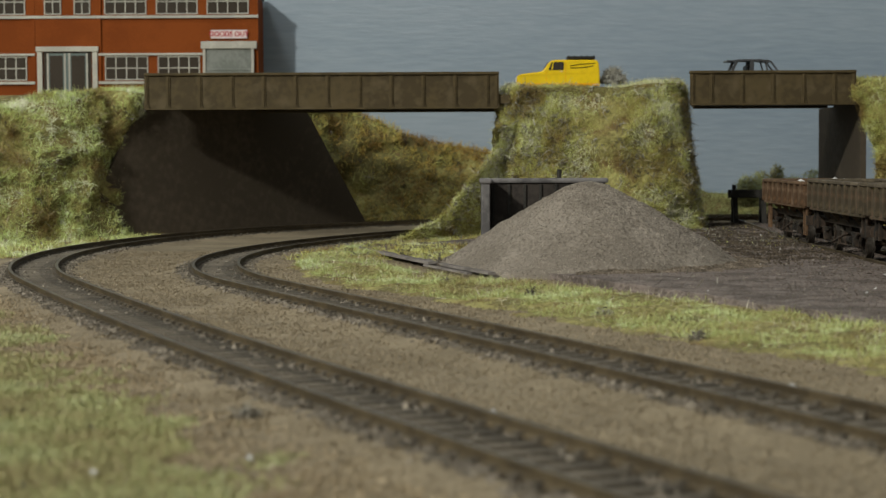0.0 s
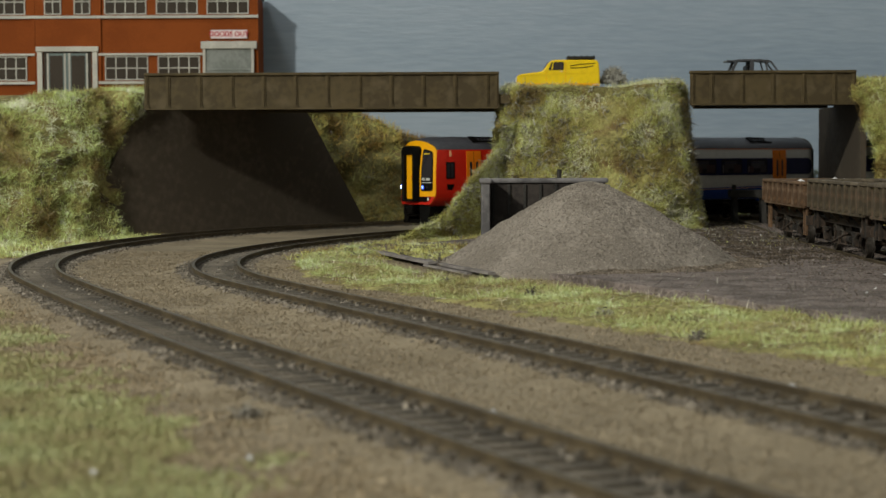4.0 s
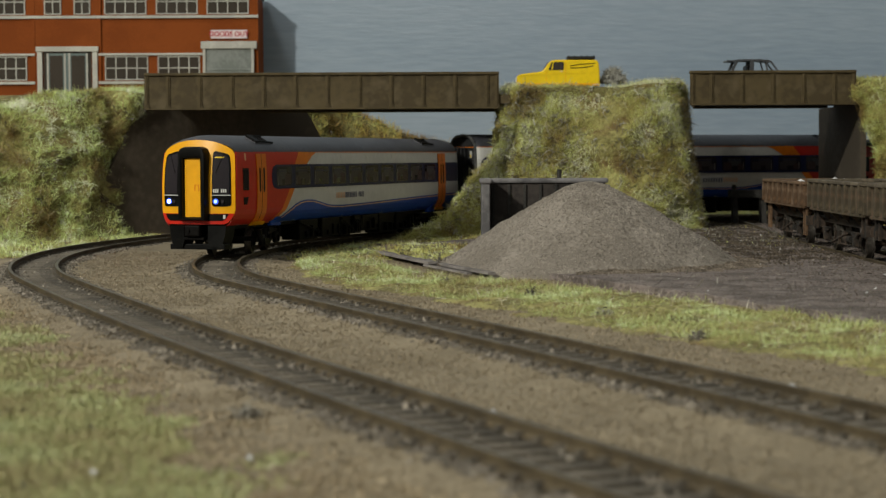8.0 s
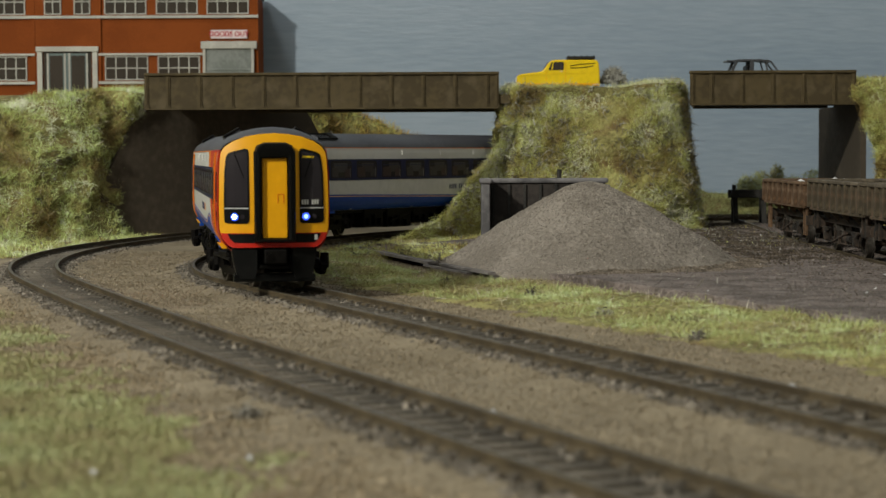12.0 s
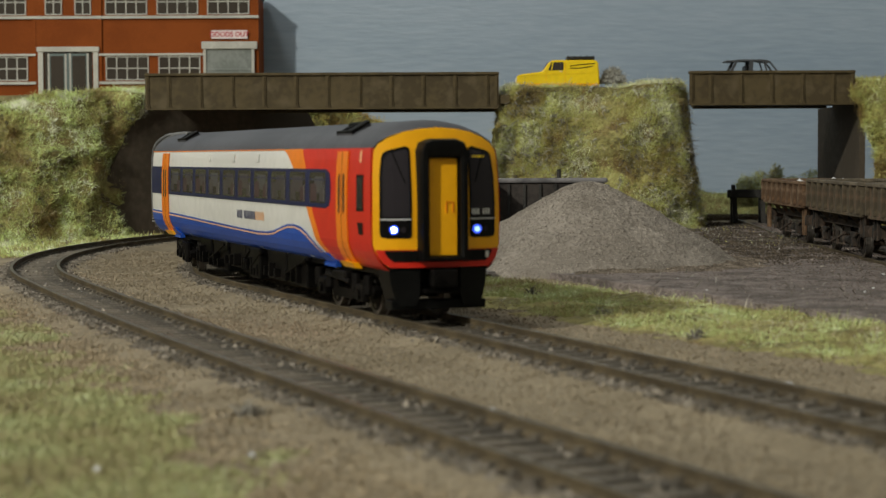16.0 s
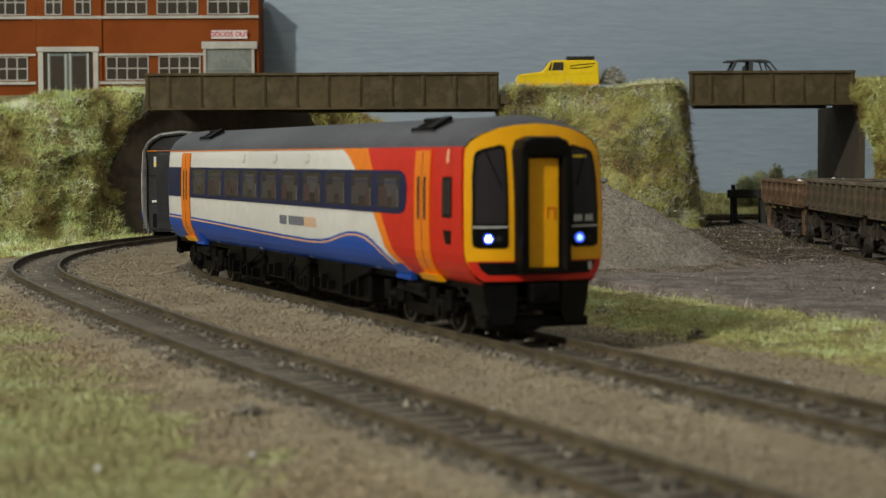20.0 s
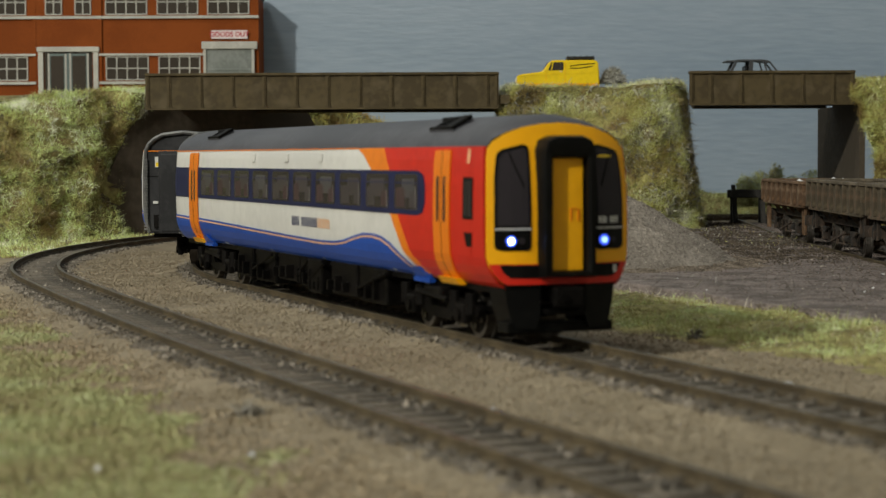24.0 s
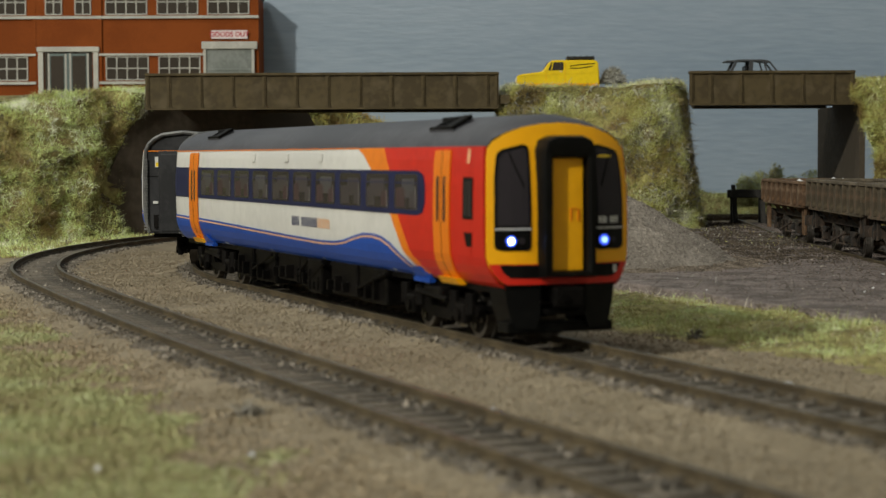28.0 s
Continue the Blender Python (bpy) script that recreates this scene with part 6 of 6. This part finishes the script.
def run_at(t):
    """Smooth (monotone cubic) reading of RUN."""
    T, S = [a for a, b in RUN], [b for a, b in RUN]
    i = max(0, min(len(T) - 2, int(np.searchsorted(T, t, side="right")) - 1))
    def slope(k):
        if k <= 0 or k >= len(T) - 1:
            return (S[1] - S[0]) / (T[1] - T[0]) if k <= 0 else 0.0
        a, b = (S[k] - S[k - 1]) / (T[k] - T[k - 1]), (S[k + 1] - S[k]) / (T[k + 1] - T[k])
        return 0.0 if a * b <= 0 else 2 * a * b / (a + b)
    h = T[i + 1] - T[i]
    k = (t - T[i]) / h
    return (1 + 2 * k) * (1 - k) ** 2 * S[i] + k * (1 - k) ** 2 * h * slope(i) + k * k * (3 - 2 * k) * S[i + 1] + k * k * (k - 1) * h * slope(i + 1)


def behind(s, gap):
    """The place on the track gap millimetres (straight) behind s."""
    a, _ = inner(s)
    lo = s - gap
    for _ in range(12):
        b, _h = inner(lo)
        lo += (a - b).length - gap
    return lo


def car_pose(s_front, s_rear, flip):
    """Poses of a car whose pivots stand at s_front and s_rear: the car, and how far its two bogies are turned on it."""
    a, ha = inner(s_front)
    b, hb = inner(s_rear)
    d = (a - b).normalized()
    head = math.atan2(d.y, d.x)
    if not flip:
        o = a + d * 43.5
        m = pose(o.x * MM, o.y * MM, o.z * MM, 0, 0, math.degrees(head))
        return m, math.degrees(ha - head), math.degrees(hb - head)
    o = b - d * 43.5
    return pose(o.x * MM, o.y * MM, o.z * MM, 0, 0, math.degrees(head) + 180), math.degrees(hb - head), math.degrees(ha - head)


def wrap(a):
    return (a + 180) % 360 - 180


def motions():
    times = [round(0.25 * i, 2) for i in range(90)] + [28.0]
    fast = [round(0.1 * i, 2) for i in range(224)] + [28.0]
    for (car, pivots), flip in ((FRONT_CAR, False), (REAR_CAR, True)):
        rows, turn = [], ([], [])
        for t in times:
            s = run_at(t)
            r = behind(s, 212.5)
            if flip:
                s = behind(r, 119.5)
                r = behind(s, 212.5)
            m, ta, tb = car_pose(s, r, flip)
            rows.append((t, m))
            turn[0].append((t, wrap(ta)))
            turn[1].append((t, wrap(tb)))
        walk(car, rows)
        for (b, x, ws), tr in zip(pivots, turn):
            walk(b, [(t, pose(x * MM, 0, 0, 0, 0, a)) for t, a in tr])
            for w, dx in ws:
                sign = -1 if flip else 1
                walk(w, [(t, pose(dx * MM, 0, 5.6 * MM, 0, sign * math.degrees((run_at(t) + 690) / 5.6), 0)) for t in fast])


# ---- build ----
hall()
backdrop()
ground()
track("outer_track", outer, -1100, 800, "outer curved track with dark sleepers and rusty rails")
track("inner_track", inner, -1060, 660, "inner curved track with dark sleepers and rusty rails")
banks()
mound()
bank_shoulder()
right_bank()
bridge("road_bridge", -169.4, 32.0, 69.4, -156.2, 18.17, 11, "long brown plate-girder road bridge over both tracks")
bridge("short_bridge", 141.6, 235.4, 70.7, 153.4, 17.5, 5, "short brown plate-girder road bridge over the siding")
abutments()
factory()
yard()
heap()
bunker()
timber()
verges()
buffer_stop()
wagons()
van()
parked_car()
back_bushes()
bush()
FRONT_CAR = railcar("railcar", "leading railcar in red, white and blue with a yellow lit cab", True)
REAR_CAR = railcar("railcar", "trailing railcar in red, white and blue, cab at the tail", False)
motions()
